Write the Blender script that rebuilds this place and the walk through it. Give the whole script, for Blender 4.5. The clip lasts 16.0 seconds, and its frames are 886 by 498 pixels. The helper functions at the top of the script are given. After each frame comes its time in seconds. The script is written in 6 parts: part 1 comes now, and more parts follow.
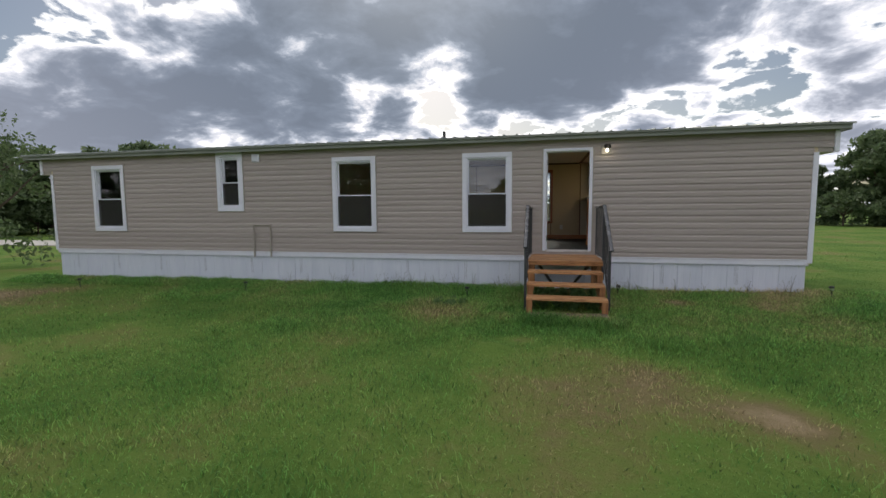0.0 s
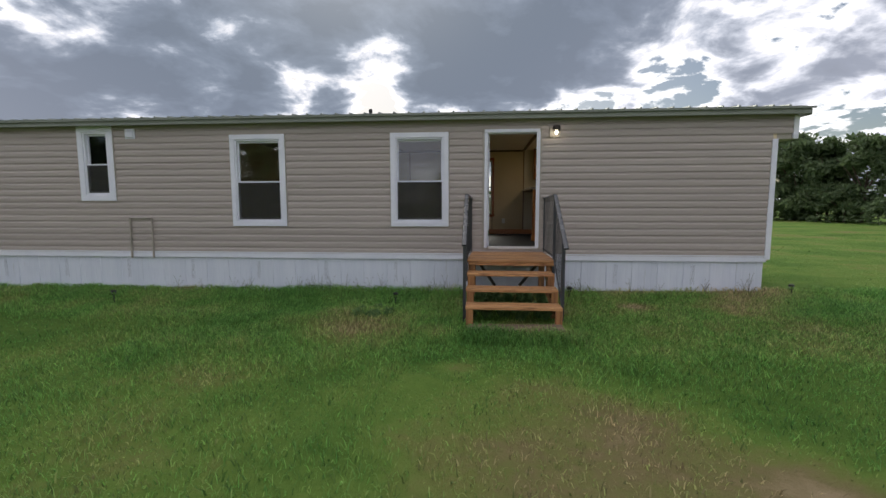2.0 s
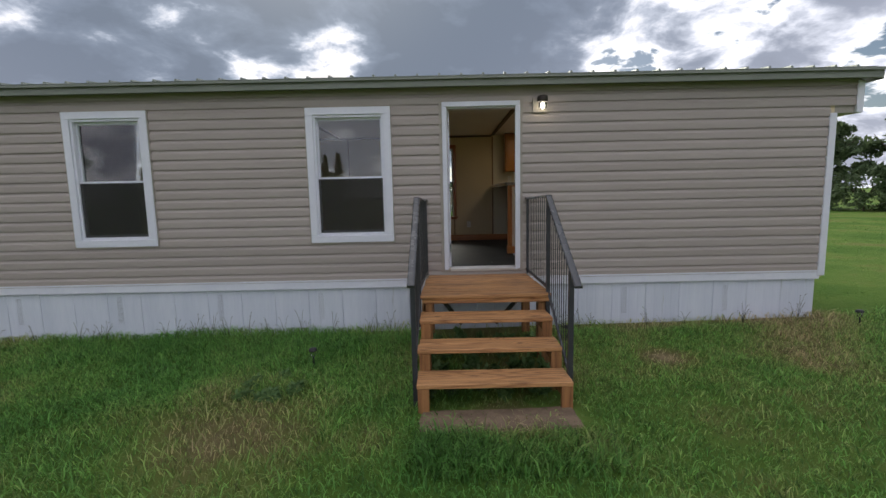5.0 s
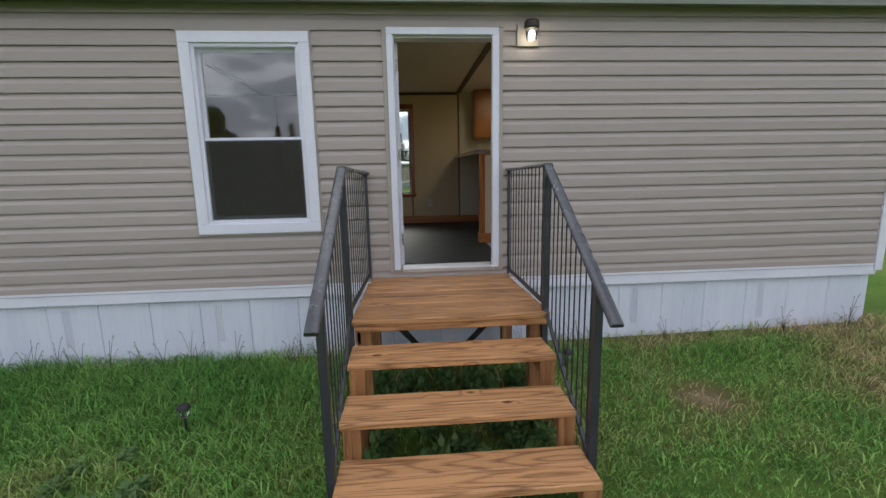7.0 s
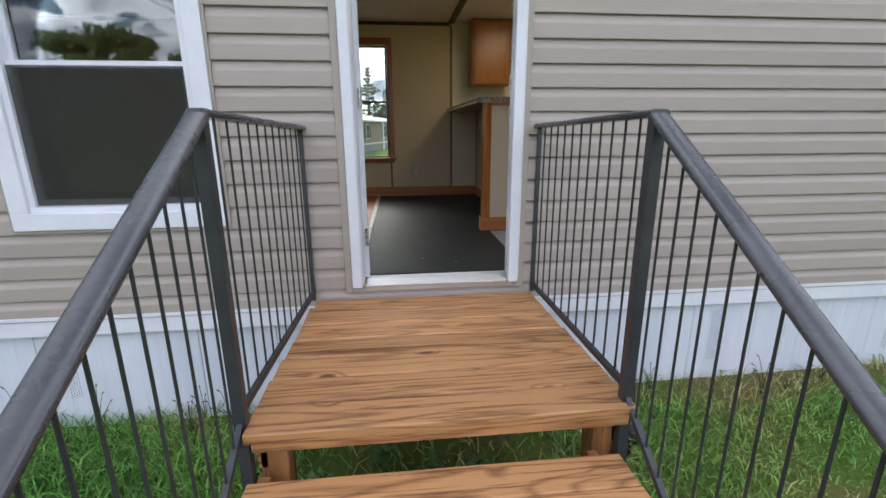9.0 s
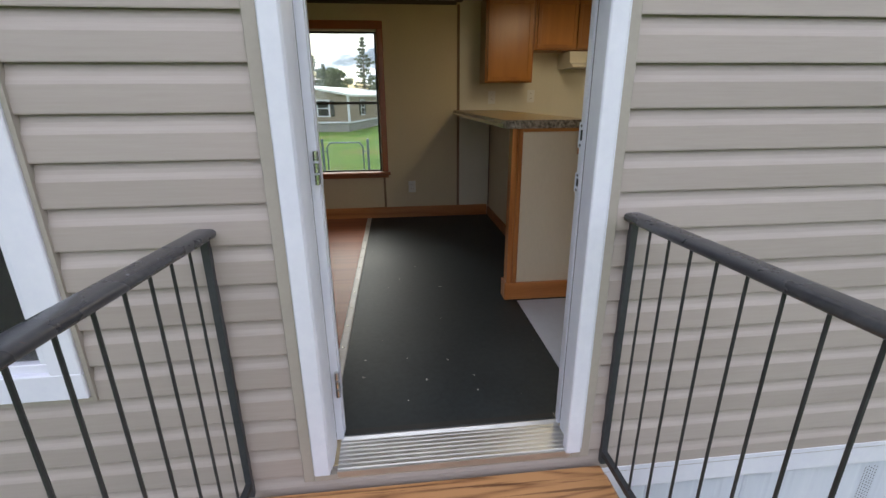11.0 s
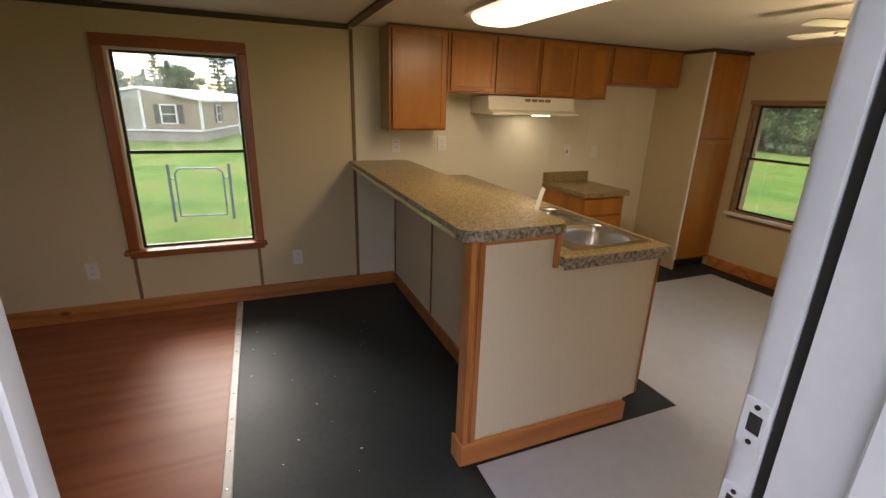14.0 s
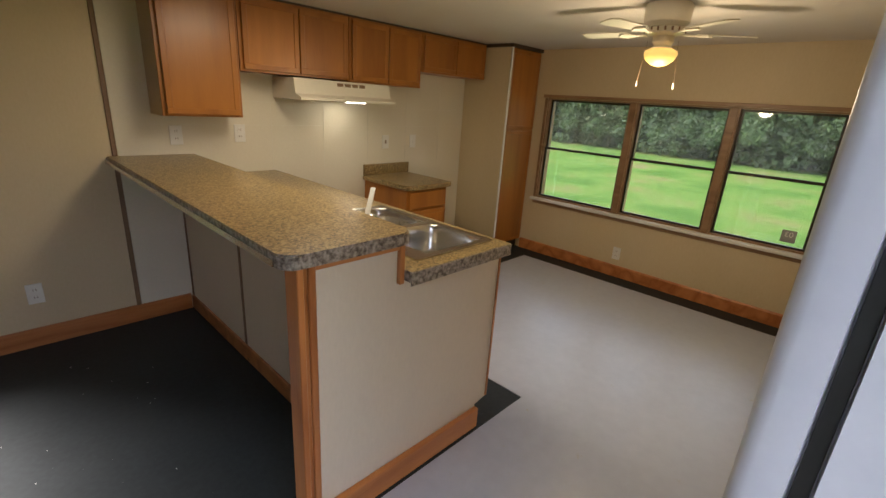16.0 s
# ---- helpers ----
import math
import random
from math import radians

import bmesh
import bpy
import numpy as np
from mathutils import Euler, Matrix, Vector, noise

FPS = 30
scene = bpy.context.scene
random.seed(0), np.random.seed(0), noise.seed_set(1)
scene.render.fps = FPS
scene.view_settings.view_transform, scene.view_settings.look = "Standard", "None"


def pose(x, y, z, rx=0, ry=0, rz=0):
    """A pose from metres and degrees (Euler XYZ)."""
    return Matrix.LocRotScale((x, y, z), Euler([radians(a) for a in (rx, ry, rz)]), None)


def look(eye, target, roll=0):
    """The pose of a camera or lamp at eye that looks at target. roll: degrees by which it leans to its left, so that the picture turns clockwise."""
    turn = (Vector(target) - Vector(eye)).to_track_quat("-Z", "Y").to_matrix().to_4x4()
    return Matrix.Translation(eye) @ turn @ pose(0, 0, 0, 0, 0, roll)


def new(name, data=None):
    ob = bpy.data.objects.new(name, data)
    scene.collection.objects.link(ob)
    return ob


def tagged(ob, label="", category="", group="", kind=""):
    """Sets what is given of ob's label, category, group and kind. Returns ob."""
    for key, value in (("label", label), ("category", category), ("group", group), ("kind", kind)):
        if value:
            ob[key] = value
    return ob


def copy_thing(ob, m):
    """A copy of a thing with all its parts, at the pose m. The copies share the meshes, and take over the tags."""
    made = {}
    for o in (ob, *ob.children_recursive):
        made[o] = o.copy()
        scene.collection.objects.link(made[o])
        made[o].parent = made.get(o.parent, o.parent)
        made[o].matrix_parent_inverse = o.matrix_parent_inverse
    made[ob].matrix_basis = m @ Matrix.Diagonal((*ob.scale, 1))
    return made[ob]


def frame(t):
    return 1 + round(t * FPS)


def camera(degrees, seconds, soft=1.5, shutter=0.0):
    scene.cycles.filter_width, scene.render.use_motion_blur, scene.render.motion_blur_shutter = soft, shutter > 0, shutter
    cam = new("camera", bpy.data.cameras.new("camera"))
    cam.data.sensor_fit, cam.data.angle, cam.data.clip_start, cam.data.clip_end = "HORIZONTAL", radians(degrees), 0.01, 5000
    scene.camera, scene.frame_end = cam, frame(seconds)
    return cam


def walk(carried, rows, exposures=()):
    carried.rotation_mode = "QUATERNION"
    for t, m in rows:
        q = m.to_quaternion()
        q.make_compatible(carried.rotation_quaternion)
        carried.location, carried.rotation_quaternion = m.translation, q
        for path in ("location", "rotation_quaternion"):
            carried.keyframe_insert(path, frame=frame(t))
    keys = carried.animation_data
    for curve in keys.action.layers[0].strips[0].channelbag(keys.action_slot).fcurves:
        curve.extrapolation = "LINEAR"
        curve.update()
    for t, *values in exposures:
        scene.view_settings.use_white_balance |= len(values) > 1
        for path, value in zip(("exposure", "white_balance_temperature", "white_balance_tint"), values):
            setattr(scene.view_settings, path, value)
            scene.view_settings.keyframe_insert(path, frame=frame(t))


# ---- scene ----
cam = camera(89.5, 16.0, soft=1.5)
PATH = [
    (0, (-0.454, -8.893, 1.503), (-0.886, -6.948, 1.325), -0.4),
    (0.5, (-0.509, -8.559, 1.467), (-0.897, -6.604, 1.302), -0.5),
    (1, (-0.524, -8.283, 1.445), (-0.834, -6.315, 1.271), -0.5),
    (1.5, (-0.495, -7.926, 1.446), (-0.719, -5.947, 1.261), -0.1),
    (2, (-0.49, -7.538, 1.432), (-0.66, -5.556, 1.228), -0.1),
    (2.5, (-0.481, -7.159, 1.467), (-0.569, -5.172, 1.255), -0.3),
    (3, (-0.441, -6.811, 1.5), (-0.524, -4.825, 1.279), -0.1),
    (5.5, (-0.451, -4.933, 1.581), (-0.406, -2.949, 1.339), -1.8),
    (6, (-0.394, -4.553, 1.548), (-0.296, -2.57, 1.307), -2.0),
    (6.5, (-0.332, -4.17, 1.537), (-0.201, -2.195, 1.251), -1.1),
    (7, (-0.312, -3.792, 1.534), (-0.163, -1.829, 1.181), -1.1),
    (7.5, (-0.282, -3.427, 1.478), (-0.104, -1.478, 1.065), -0.8),
    (8, (-0.234, -3.051, 1.472), (-0.068, -1.112, 1.01), -0.6),
    (10.5, (-0.176, -1.433, 1.726), (0.098, 0.455, 1.124), 0.3),
    (11, (-0.149, -1.214, 1.848), (0.058, 0.669, 1.207), -0.4),
    (11.5, (-0.145, -0.998, 1.982), (0.064, 0.88, 1.328), 0.2),
    (12, (-0.11, -0.751, 2.106), (0.094, 1.123, 1.439), 0.2),
    (12.5, (-0.141, -0.599, 2.146), (0.097, 1.271, 1.478), 0.2),
    (13, (-0.235, -0.451, 2.159), (0.254, 1.377, 1.514), 0.1),
    (13.5, (-0.254, -0.32, 2.156), (0.402, 1.459, 1.519), 1.0),
    (14, (-0.196, -0.199, 2.154), (0.541, 1.556, 1.54), 1.7),
    (14.5, (-0.144, -0.112, 2.154), (0.676, 1.606, 1.541), 1.9),
    (15, (-0.104, -0.009, 2.153), (1.025, 1.526, 1.544), 4.4),
    (15.5, (-0.071, 0.071, 2.143), (1.266, 1.427, 1.532), 4.6),
    (16, (-0.059, 0.115, 2.145), (1.326, 1.414, 1.518), 3.8),
]
EXPOSURE = [(0, -0.06, 6700, 10), (1.5, 0.03, 6700, 10), (3, 0.05, 6700, 10), (5.5, 0.08, 6550, 10), (7, 0.57, 6400, 9), (8, 1.0, 6230, 9), (10.5, 1.1, 6330, 9), (12.5, 1.1, 6330, 10), (13, 1.12, 6350, 11), (13.5, 1.3, 6400, 12), (14, 1.85, 6800, 16), (14.5, 2.08, 6800, 17), (15.2, 2.0, 6230, 15), (16, 1.95, 6170, 14)]
walk(cam, [(t, look(eye, target, roll)) for t, eye, target, roll in PATH], EXPOSURE)

# ---- node helper ----
def node(nt, kind, ins=None, operation="", data_type=""):
    n = nt.nodes.new("ShaderNode" + kind)
    if operation:
        n.operation = operation
    if data_type:
        n.data_type = data_type
    for k, v in (ins or {}).items():
        if isinstance(v, bpy.types.NodeSocket):
            nt.links.new(v, n.inputs[k])
        else:
            n.inputs[k].default_value = v
    return n


def ramp(nt, fac, stops, interpolation="LINEAR"):
    n = node(nt, "ValToRGB", {0: fac})
    n.color_ramp.interpolation = interpolation
    el = n.color_ramp.elements
    while len(el) < len(stops):
        el.new(0.5)
    for e, (p, c) in zip(el, stops):
        e.position, e.color = p, (*c, 1)
    return n.outputs[0]


def math_node(nt, op, a, b=0.0, c=0.0):
    return node(nt, "Math", {0: a, 1: b, 2: c}, operation=op).outputs[0]


# ---- sky and sun: low sun behind broken cloud, beyond the house ----
SUN_AZ, SUN_EL = radians(16), radians(36)          # left of +y, above the horizon
SUN_DIR = Vector((-math.sin(SUN_AZ) * math.cos(SUN_EL), math.cos(SUN_AZ) * math.cos(SUN_EL), math.sin(SUN_EL)))

world = bpy.data.worlds.new("cloudy_sky")
scene.world = world
world.use_nodes = True
wt = world.node_tree
wt.nodes.clear()
wco = node(wt, "TexCoord").outputs["Generated"]
wsep = node(wt, "SeparateXYZ", {0: wco}).outputs
wz = math_node(wt, "ADD", math_node(wt, "MAXIMUM", wsep[2], 0.0), 0.30)
wuv = node(wt, "CombineXYZ", {0: math_node(wt, "DIVIDE", wsep[0], wz), 1: math_node(wt, "DIVIDE", wsep[1], wz), 2: 3.7}).outputs[0]
big = node(wt, "TexNoise", {"Vector": wuv, "Scale": 1.15, "Detail": 9.0, "Roughness": 0.52, "Distortion": 0.15}).outputs[0]
fine = node(wt, "TexNoise", {"Vector": wuv, "Scale": 4.4, "Detail": 9.0, "Roughness": 0.56, "Distortion": 0.25}).outputs[0]
toward = node(wt, "VectorMath", {0: wco, 1: SUN_DIR}, operation="DOT_PRODUCT").outputs["Value"]
toward = math_node(wt, "MAXIMUM", toward, 0.0)
lobe = math_node(wt, "POWER", toward, 28.0)
wide = math_node(wt, "POWER", toward, 5.0)
thick = math_node(wt, "MULTIPLY_ADD", fine, 1.05, math_node(wt, "MULTIPLY_ADD", big, 1.45, -0.70))

# broad cloud masses and gaps: azimuth left of +y, elevation, tightness, thickness
for az, el, tight, amount in ((-4, 19, 34, 0.15), (40, 13, 45, 0.09), (22, 14, 260, -0.13), (11, 14, 500, -0.10), (19, 24, 260, -0.07), (5, 13, 220, 0.17), (15, 12, 300, -0.12), (18, 17, 200, -0.10), (196, 17, 26, -0.15), (-22, 13, 90, -0.07), (-30, 20, 60, -0.06), (33, 24, 60, -0.09), (55, 8, 60, -0.06)):
    way = (-math.sin(radians(az)) * math.cos(radians(el)), math.cos(radians(az)) * math.cos(radians(el)), math.sin(radians(el)))
    near = node(wt, "VectorMath", {0: wco, 1: way}, operation="DOT_PRODUCT").outputs["Value"]
    thick = math_node(wt, "MULTIPLY_ADD", math_node(wt, "POWER", math_node(wt, "MAXIMUM", near, 0.0), float(tight)), amount, thick)
# seen against the light, thick cloud is slate and thin cloud is white; away from the sun it is paler all over
against = ramp(wt, thick, [(0.43, (1.8, 1.8, 1.8)), (0.49, (0.86, 0.88, 0.96)), (0.55, (0.40, 0.465, 0.58)), (0.61, (0.19, 0.245, 0.335)), (0.78, (0.125, 0.168, 0.235))])
lit = ramp(wt, thick, [(0.42, (1.56, 1.56, 1.68)), (0.53, (1.14, 1.15, 1.28)), (0.66, (0.58, 0.60, 0.72))])
side = node(wt, "Mix", {0: math_node(wt, "POWER", toward, 1.2), 6: lit, 7: against}, data_type="RGBA").outputs[2]
cover = ramp(wt, thick, [(0.39, (0, 0, 0)), (0.46, (1, 1, 1))])
clear = node(wt, "TexSky")
clear.sky_type, clear.sun_disc, clear.sun_elevation, clear.sun_rotation, clear.dust_density = "NISHITA", False, SUN_EL, -SUN_AZ, 1.5
clear = node(wt, "VectorMath", {0: clear.outputs[0], "Scale": 0.07}, operation="SCALE").outputs[0]
whole = node(wt, "Mix", {0: cover, 6: clear, 7: side}, data_type="RGBA").outputs[2]
glow = node(wt, "VectorMath", {0: (1.0, 0.98, 0.94), "Scale": math_node(wt, "MULTIPLY", lobe, 0.35)}, operation="SCALE").outputs[0]
whole = node(wt, "VectorMath", {0: whole, 1: glow}, operation="ADD").outputs[0]
back = node(wt, "Background", {0: whole, 1: 1.0})
node(wt, "OutputWorld", {0: back.outputs[0]})

sun_data = bpy.data.lights.new("sun", "SUN")
sun_data.energy, sun_data.angle, sun_data.color = 1.7, radians(34), (1.0, 0.95, 0.86)
sun = new("sun", sun_data)
sun.matrix_world = look(SUN_DIR * 60, (0, 0, 0))


def lamp(name, kind, energy, color, place, target=None, size=0.1, size_y=None):
    data = bpy.data.lights.new(name, kind)
    data.energy, data.color = energy, color
    if kind == "AREA":
        data.shape, data.size, data.size_y = "RECTANGLE", size, size_y or size
    else:
        data.shadow_soft_size = size
    ob = new(name, data)
    ob.matrix_world = look(place, target) if target else Matrix.Translation(place)
    return ob


WARM, TUBE = (1.0, 0.78, 0.48), (1.0, 0.82, 0.58)
lamp("tube_light", "AREA", 2.6, TUBE, (1.154, 1.848, 2.56), (1.154, 1.8481, 0), 0.32, 1.1)
lamp("fan_bulb", "POINT", 3.3, WARM, (2.45, 1.055, 2.25), size=0.06)
lamp("hood_bulb", "AREA", 0.12, (1.0, 0.90, 0.66), (1.939, 3.056, 2.088), (1.939, 3.0561, 0), 0.16, 0.1)
lamp("porch_bulb", "POINT", 0.6, (1.0, 0.86, 0.62), (0.70, -0.10, 2.545), size=0.03)

# ---- materials ----
def rgba(c):
    return (*c, 1.0) if len(c) == 3 else c


def surface(name, c1, c2, scale=3.0, rough=0.6, metal=0.0, bump=0.15, grain=60.0, stretch=(1, 1, 1), spots=None, vary=0.0, coat=0.0, rough_vary=0.12, low=0.35, high=0.65, spec=0.5):
    """Two-scale colour variation, fine relief, and optional spots (colour, scale, threshold) of wear."""
    m = bpy.data.materials.new(name)
    m.use_nodes = True
    nt = m.node_tree
    b = nt.nodes["Principled BSDF"]
    place = node(nt, "NewGeometry").outputs["Position"]
    if vary:
        shift = node(nt, "ObjectInfo").outputs["Random"]
        place = node(nt, "VectorMath", {0: place, 1: node(nt, "CombineXYZ", {0: math_node(nt, "MULTIPLY", shift, 13.0), 1: math_node(nt, "MULTIPLY", shift, 29.0), 2: math_node(nt, "MULTIPLY", shift, 7.0)}).outputs[0]}, operation="ADD").outputs[0]
    place = node(nt, "VectorMath", {0: place, 1: stretch}, operation="MULTIPLY").outputs[0]
    n1 = node(nt, "TexNoise", {"Vector": place, "Scale": scale, "Detail": 5.0, "Roughness": 0.55}).outputs[0]
    n2 = node(nt, "TexNoise", {"Vector": place, "Scale": grain, "Detail": 3.0, "Roughness": 0.6}).outputs[0]
    mix = math_node(nt, "MULTIPLY_ADD", n2, 0.35, math_node(nt, "MULTIPLY", n1, 0.65))
    col = ramp(nt, mix, [(low, c1), (high, c2)])
    if spots:
        sc, ss, th = spots
        n3 = node(nt, "TexNoise", {"Vector": place, "Scale": ss, "Detail": 6.0, "Roughness": 0.65}).outputs[0]
        mask = ramp(nt, n3, [(th, (0, 0, 0)), (th + 0.06, (1, 1, 1))])
        col = node(nt, "Mix", {0: mask, 6: col, 7: rgba(sc)}, data_type="RGBA").outputs[2]
    if vary:
        tone = math_node(nt, "MULTIPLY_ADD", node(nt, "ObjectInfo").outputs["Random"], vary, 1.0 - vary / 2)
        col = node(nt, "VectorMath", {0: col, "Scale": tone}, operation="SCALE").outputs[0]
    nt.links.new(col, b.inputs["Base Color"])
    nt.links.new(math_node(nt, "MULTIPLY_ADD", n1, rough_vary, rough - rough_vary / 2), b.inputs["Roughness"])
    b.inputs["Metallic"].default_value = metal
    b.inputs["Specular IOR Level"].default_value = spec
    b.inputs["Coat Weight"].default_value = coat
    if bump:
        bn = node(nt, "Bump", {"Height": mix, "Strength": bump, "Distance": 0.006})
        nt.links.new(bn.outputs[0], b.inputs["Normal"])
    return m


def wood(name, dark, light, along="x", rough=0.55, ring=9.0, vary=0.25, knots=True, coat=0.0, streak=0.0, thin=False):
    """Sawn softwood: rings drawn out along one axis, knots, a tone for each board."""
    m = bpy.data.materials.new(name)
    m.use_nodes = True
    nt = m.node_tree
    b = nt.nodes["Principled BSDF"]
    pos = node(nt, "NewGeometry").outputs["Position"]
    rnd = node(nt, "ObjectInfo").outputs["Random"]
    pos = node(nt, "VectorMath", {0: pos, 1: node(nt, "CombineXYZ", {0: math_node(nt, "MULTIPLY", rnd, 17.0), 1: math_node(nt, "MULTIPLY", rnd, 31.0), 2: math_node(nt, "MULTIPLY", rnd, 11.0)}).outputs[0]}, operation="ADD").outputs[0]
    st = {"x": (0.09, 1, 1), "y": (1, 0.09, 1), "z": (1, 1, 0.09)}[along]
    p = node(nt, "VectorMath", {0: pos, 1: st}, operation="MULTIPLY").outputs[0]
    warp = node(nt, "TexNoise", {"Vector": p, "Scale": 5.0, "Detail": 2.0}).outputs[0]
    if knots:
        st2 = {"x": (0.5, 1, 1), "y": (1, 0.5, 1), "z": (1, 1, 0.5)}[along]
        v = node(nt, "TexVoronoi", {"Vector": node(nt, "VectorMath", {0: pos, 1: st2}, operation="MULTIPLY").outputs[0], "Scale": 5.0}).outputs["Distance"]
        warp = math_node(nt, "MULTIPLY_ADD", ramp(nt, v, [(0.04, (1, 1, 1)), (0.20, (0, 0, 0))]), 0.07, warp)
    rings = math_node(nt, "FRACT", math_node(nt, "MULTIPLY", warp, ring))
    rings = math_node(nt, "ABSOLUTE", math_node(nt, "MULTIPLY_ADD", rings, 2.0, -1.0))
    fib = node(nt, "TexNoise", {"Vector": p, "Scale": 130.0, "Detail": 2.0}).outputs[0]
    mix = math_node(nt, "MULTIPLY_ADD", fib, 0.4, math_node(nt, "MULTIPLY", rings, 0.6))
    col = ramp(nt, mix, [(0.50 if thin else 0.22, light), (0.74 if thin else 0.62, tuple((a + c) / 2 for a, c in zip(dark, light))), (0.9, dark)])
    if streak:
        st3 = {"x": (0.035, 1, 1), "y": (1, 0.035, 1), "z": (1, 1, 0.035)}[along]
        long = node(nt, "TexNoise", {"Vector": node(nt, "VectorMath", {0: pos, 1: st3}, operation="MULTIPLY").outputs[0], "Scale": 60.0, "Detail": 5.0, "Roughness": 0.7}).outputs[0]
        sm = math_node(nt, "MULTIPLY", ramp(nt, long, [(0.55, (0, 0, 0)), (0.62, (1, 1, 1))]), streak)
        col = node(nt, "Mix", {0: sm, 6: col, 7: rgba(tuple(c * 0.62 for c in dark))}, data_type="RGBA").outputs[2]
        mix = math_node(nt, "MULTIPLY_ADD", long, -0.6, mix)
    if knots:
        km = ramp(nt, v, [(0.055, (1, 1, 1)), (0.10, (0, 0, 0))])
        col = node(nt, "Mix", {0: km, 6: col, 7: rgba(tuple(c * 0.6 for c in dark))}, data_type="RGBA").outputs[2]
    tone = math_node(nt, "MULTIPLY_ADD", rnd, vary, 1.0 - vary / 2)
    col = node(nt, "VectorMath", {0: col, "Scale": tone}, operation="SCALE").outputs[0]
    nt.links.new(col, b.inputs["Base Color"])
    b.inputs["Roughness"].default_value = rough
    b.inputs["Coat Weight"].default_value = coat
    b.inputs["Coat Roughness"].default_value = 0.25
    bn = node(nt, "Bump", {"Height": mix, "Strength": 0.2, "Distance": 0.003})
    nt.links.new(bn.outputs[0], b.inputs["Normal"])
    return m


def glass_pane(name, tint=(0.93, 0.96, 0.95), haze=0.02, dust_veil=0.0, ior=1.5):
    m = bpy.data.materials.new(name)
    m.use_nodes = True
    nt = m.node_tree
    nt.nodes.clear()
    pos = node(nt, "NewGeometry").outputs["Position"]
    wave = node(nt, "TexNoise", {"Vector": pos, "Scale": 2.2, "Detail": 1.0}).outputs[0]
    bn = node(nt, "Bump", {"Height": wave, "Strength": 0.05, "Distance": 0.01}).outputs[0]
    clear_part = node(nt, "BsdfTransparent", {0: rgba(tint)}).outputs[0]
    gloss = node(nt, "BsdfGlossy", {"Color": (1, 1, 1, 1), "Roughness": haze, "Normal": bn}).outputs[0]
    fr = node(nt, "Fresnel", {"IOR": ior, "Normal": bn}).outputs[0]
    mix = node(nt, "MixShader", {0: fr, 1: clear_part, 2: gloss}).outputs[0]
    if dust_veil:
        film = node(nt, "TexNoise", {"Vector": node(nt, "VectorMath", {0: pos, 1: (6, 6, 1.3)}, operation="MULTIPLY").outputs[0], "Scale": 2.0, "Detail": 6.0, "Roughness": 0.65}).outputs[0]
        film = math_node(nt, "MULTIPLY", ramp(nt, film, [(0.35, (0.25, 0.25, 0.25)), (0.75, (1, 1, 1))]), dust_veil)
        both = node(nt, "AddShader", {0: node(nt, "BsdfDiffuse", {0: (0.32, 0.32, 0.30, 1)}).outputs[0], 1: node(nt, "BsdfTranslucent", {0: (0.55, 0.56, 0.54, 1)}).outputs[0]}).outputs[0]
        mix = node(nt, "MixShader", {0: film, 1: mix, 2: both}).outputs[0]
    node(nt, "OutputMaterial", {0: mix})
    return m


def mesh_screen(name):
    """Fine insect screen: half open, half dark wire."""
    m = bpy.data.materials.new(name)
    m.use_nodes = True
    nt = m.node_tree
    nt.nodes.clear()
    clear_part = node(nt, "BsdfTransparent").outputs[0]
    wire = node(nt, "BsdfDiffuse", {0: (0.055, 0.055, 0.05, 1)}).outputs[0]
    node(nt, "OutputMaterial", {0: node(nt, "MixShader", {0: 0.55, 1: clear_part, 2: wire}).outputs[0]})
    return m


def glowing(name, color, strength, body=(0.9, 0.88, 0.8)):
    m = bpy.data.materials.new(name)
    m.use_nodes = True
    b = m.node_tree.nodes["Principled BSDF"]
    b.inputs["Base Color"].default_value = rgba(body)
    b.inputs["Emission Color"].default_value = rgba(color)
    b.inputs["Emission Strength"].default_value = strength
    return m


M = {}
M["siding"] = surface("vinyl_siding", (0.350, 0.300, 0.270), (0.402, 0.350, 0.318), scale=1.2, rough=0.5, bump=0.12, grain=45, stretch=(0.15, 1, 3), vary=0.08)
M["siding_trim"] = surface("vinyl_siding_trim", (0.33, 0.295, 0.255), (0.37, 0.335, 0.29), rough=0.5, bump=0.05)
M["white_vinyl"] = surface("white_vinyl", (0.69, 0.70, 0.79), (0.77, 0.775, 0.84), scale=2, rough=0.35, bump=0.05, grain=30, spots=((0.45, 0.44, 0.42), 9, 0.72))
M["white_paint"] = surface("white_paint", (0.645, 0.66, 0.745), (0.735, 0.75, 0.82), scale=3, rough=0.32, bump=0.08, grain=25, spots=((0.42, 0.40, 0.38), 22, 0.76))
M["skirt"] = surface("skirting_vinyl", (0.60, 0.635, 0.73), (0.69, 0.72, 0.80), scale=1.6, rough=0.42, bump=0.04, grain=20, stretch=(2.5, 1, 0.25), vary=0.03, spots=((0.50, 0.52, 0.52), 3.0, 0.66))
M["fascia"] = surface("painted_fascia", (0.19, 0.21, 0.18), (0.24, 0.255, 0.22), scale=2, rough=0.5, bump=0.1)
M["roof_metal"] = surface("roof_metal", (0.20, 0.23, 0.20), (0.29, 0.31, 0.28), scale=2, rough=0.4, metal=0.6, bump=0.05)
M["deck_wood"] = wood("stained_deck_pine", (0.15, 0.052, 0.017), (0.51, 0.262, 0.110), "x", rough=0.5, ring=15, vary=0.26, streak=0.7, thin=True)
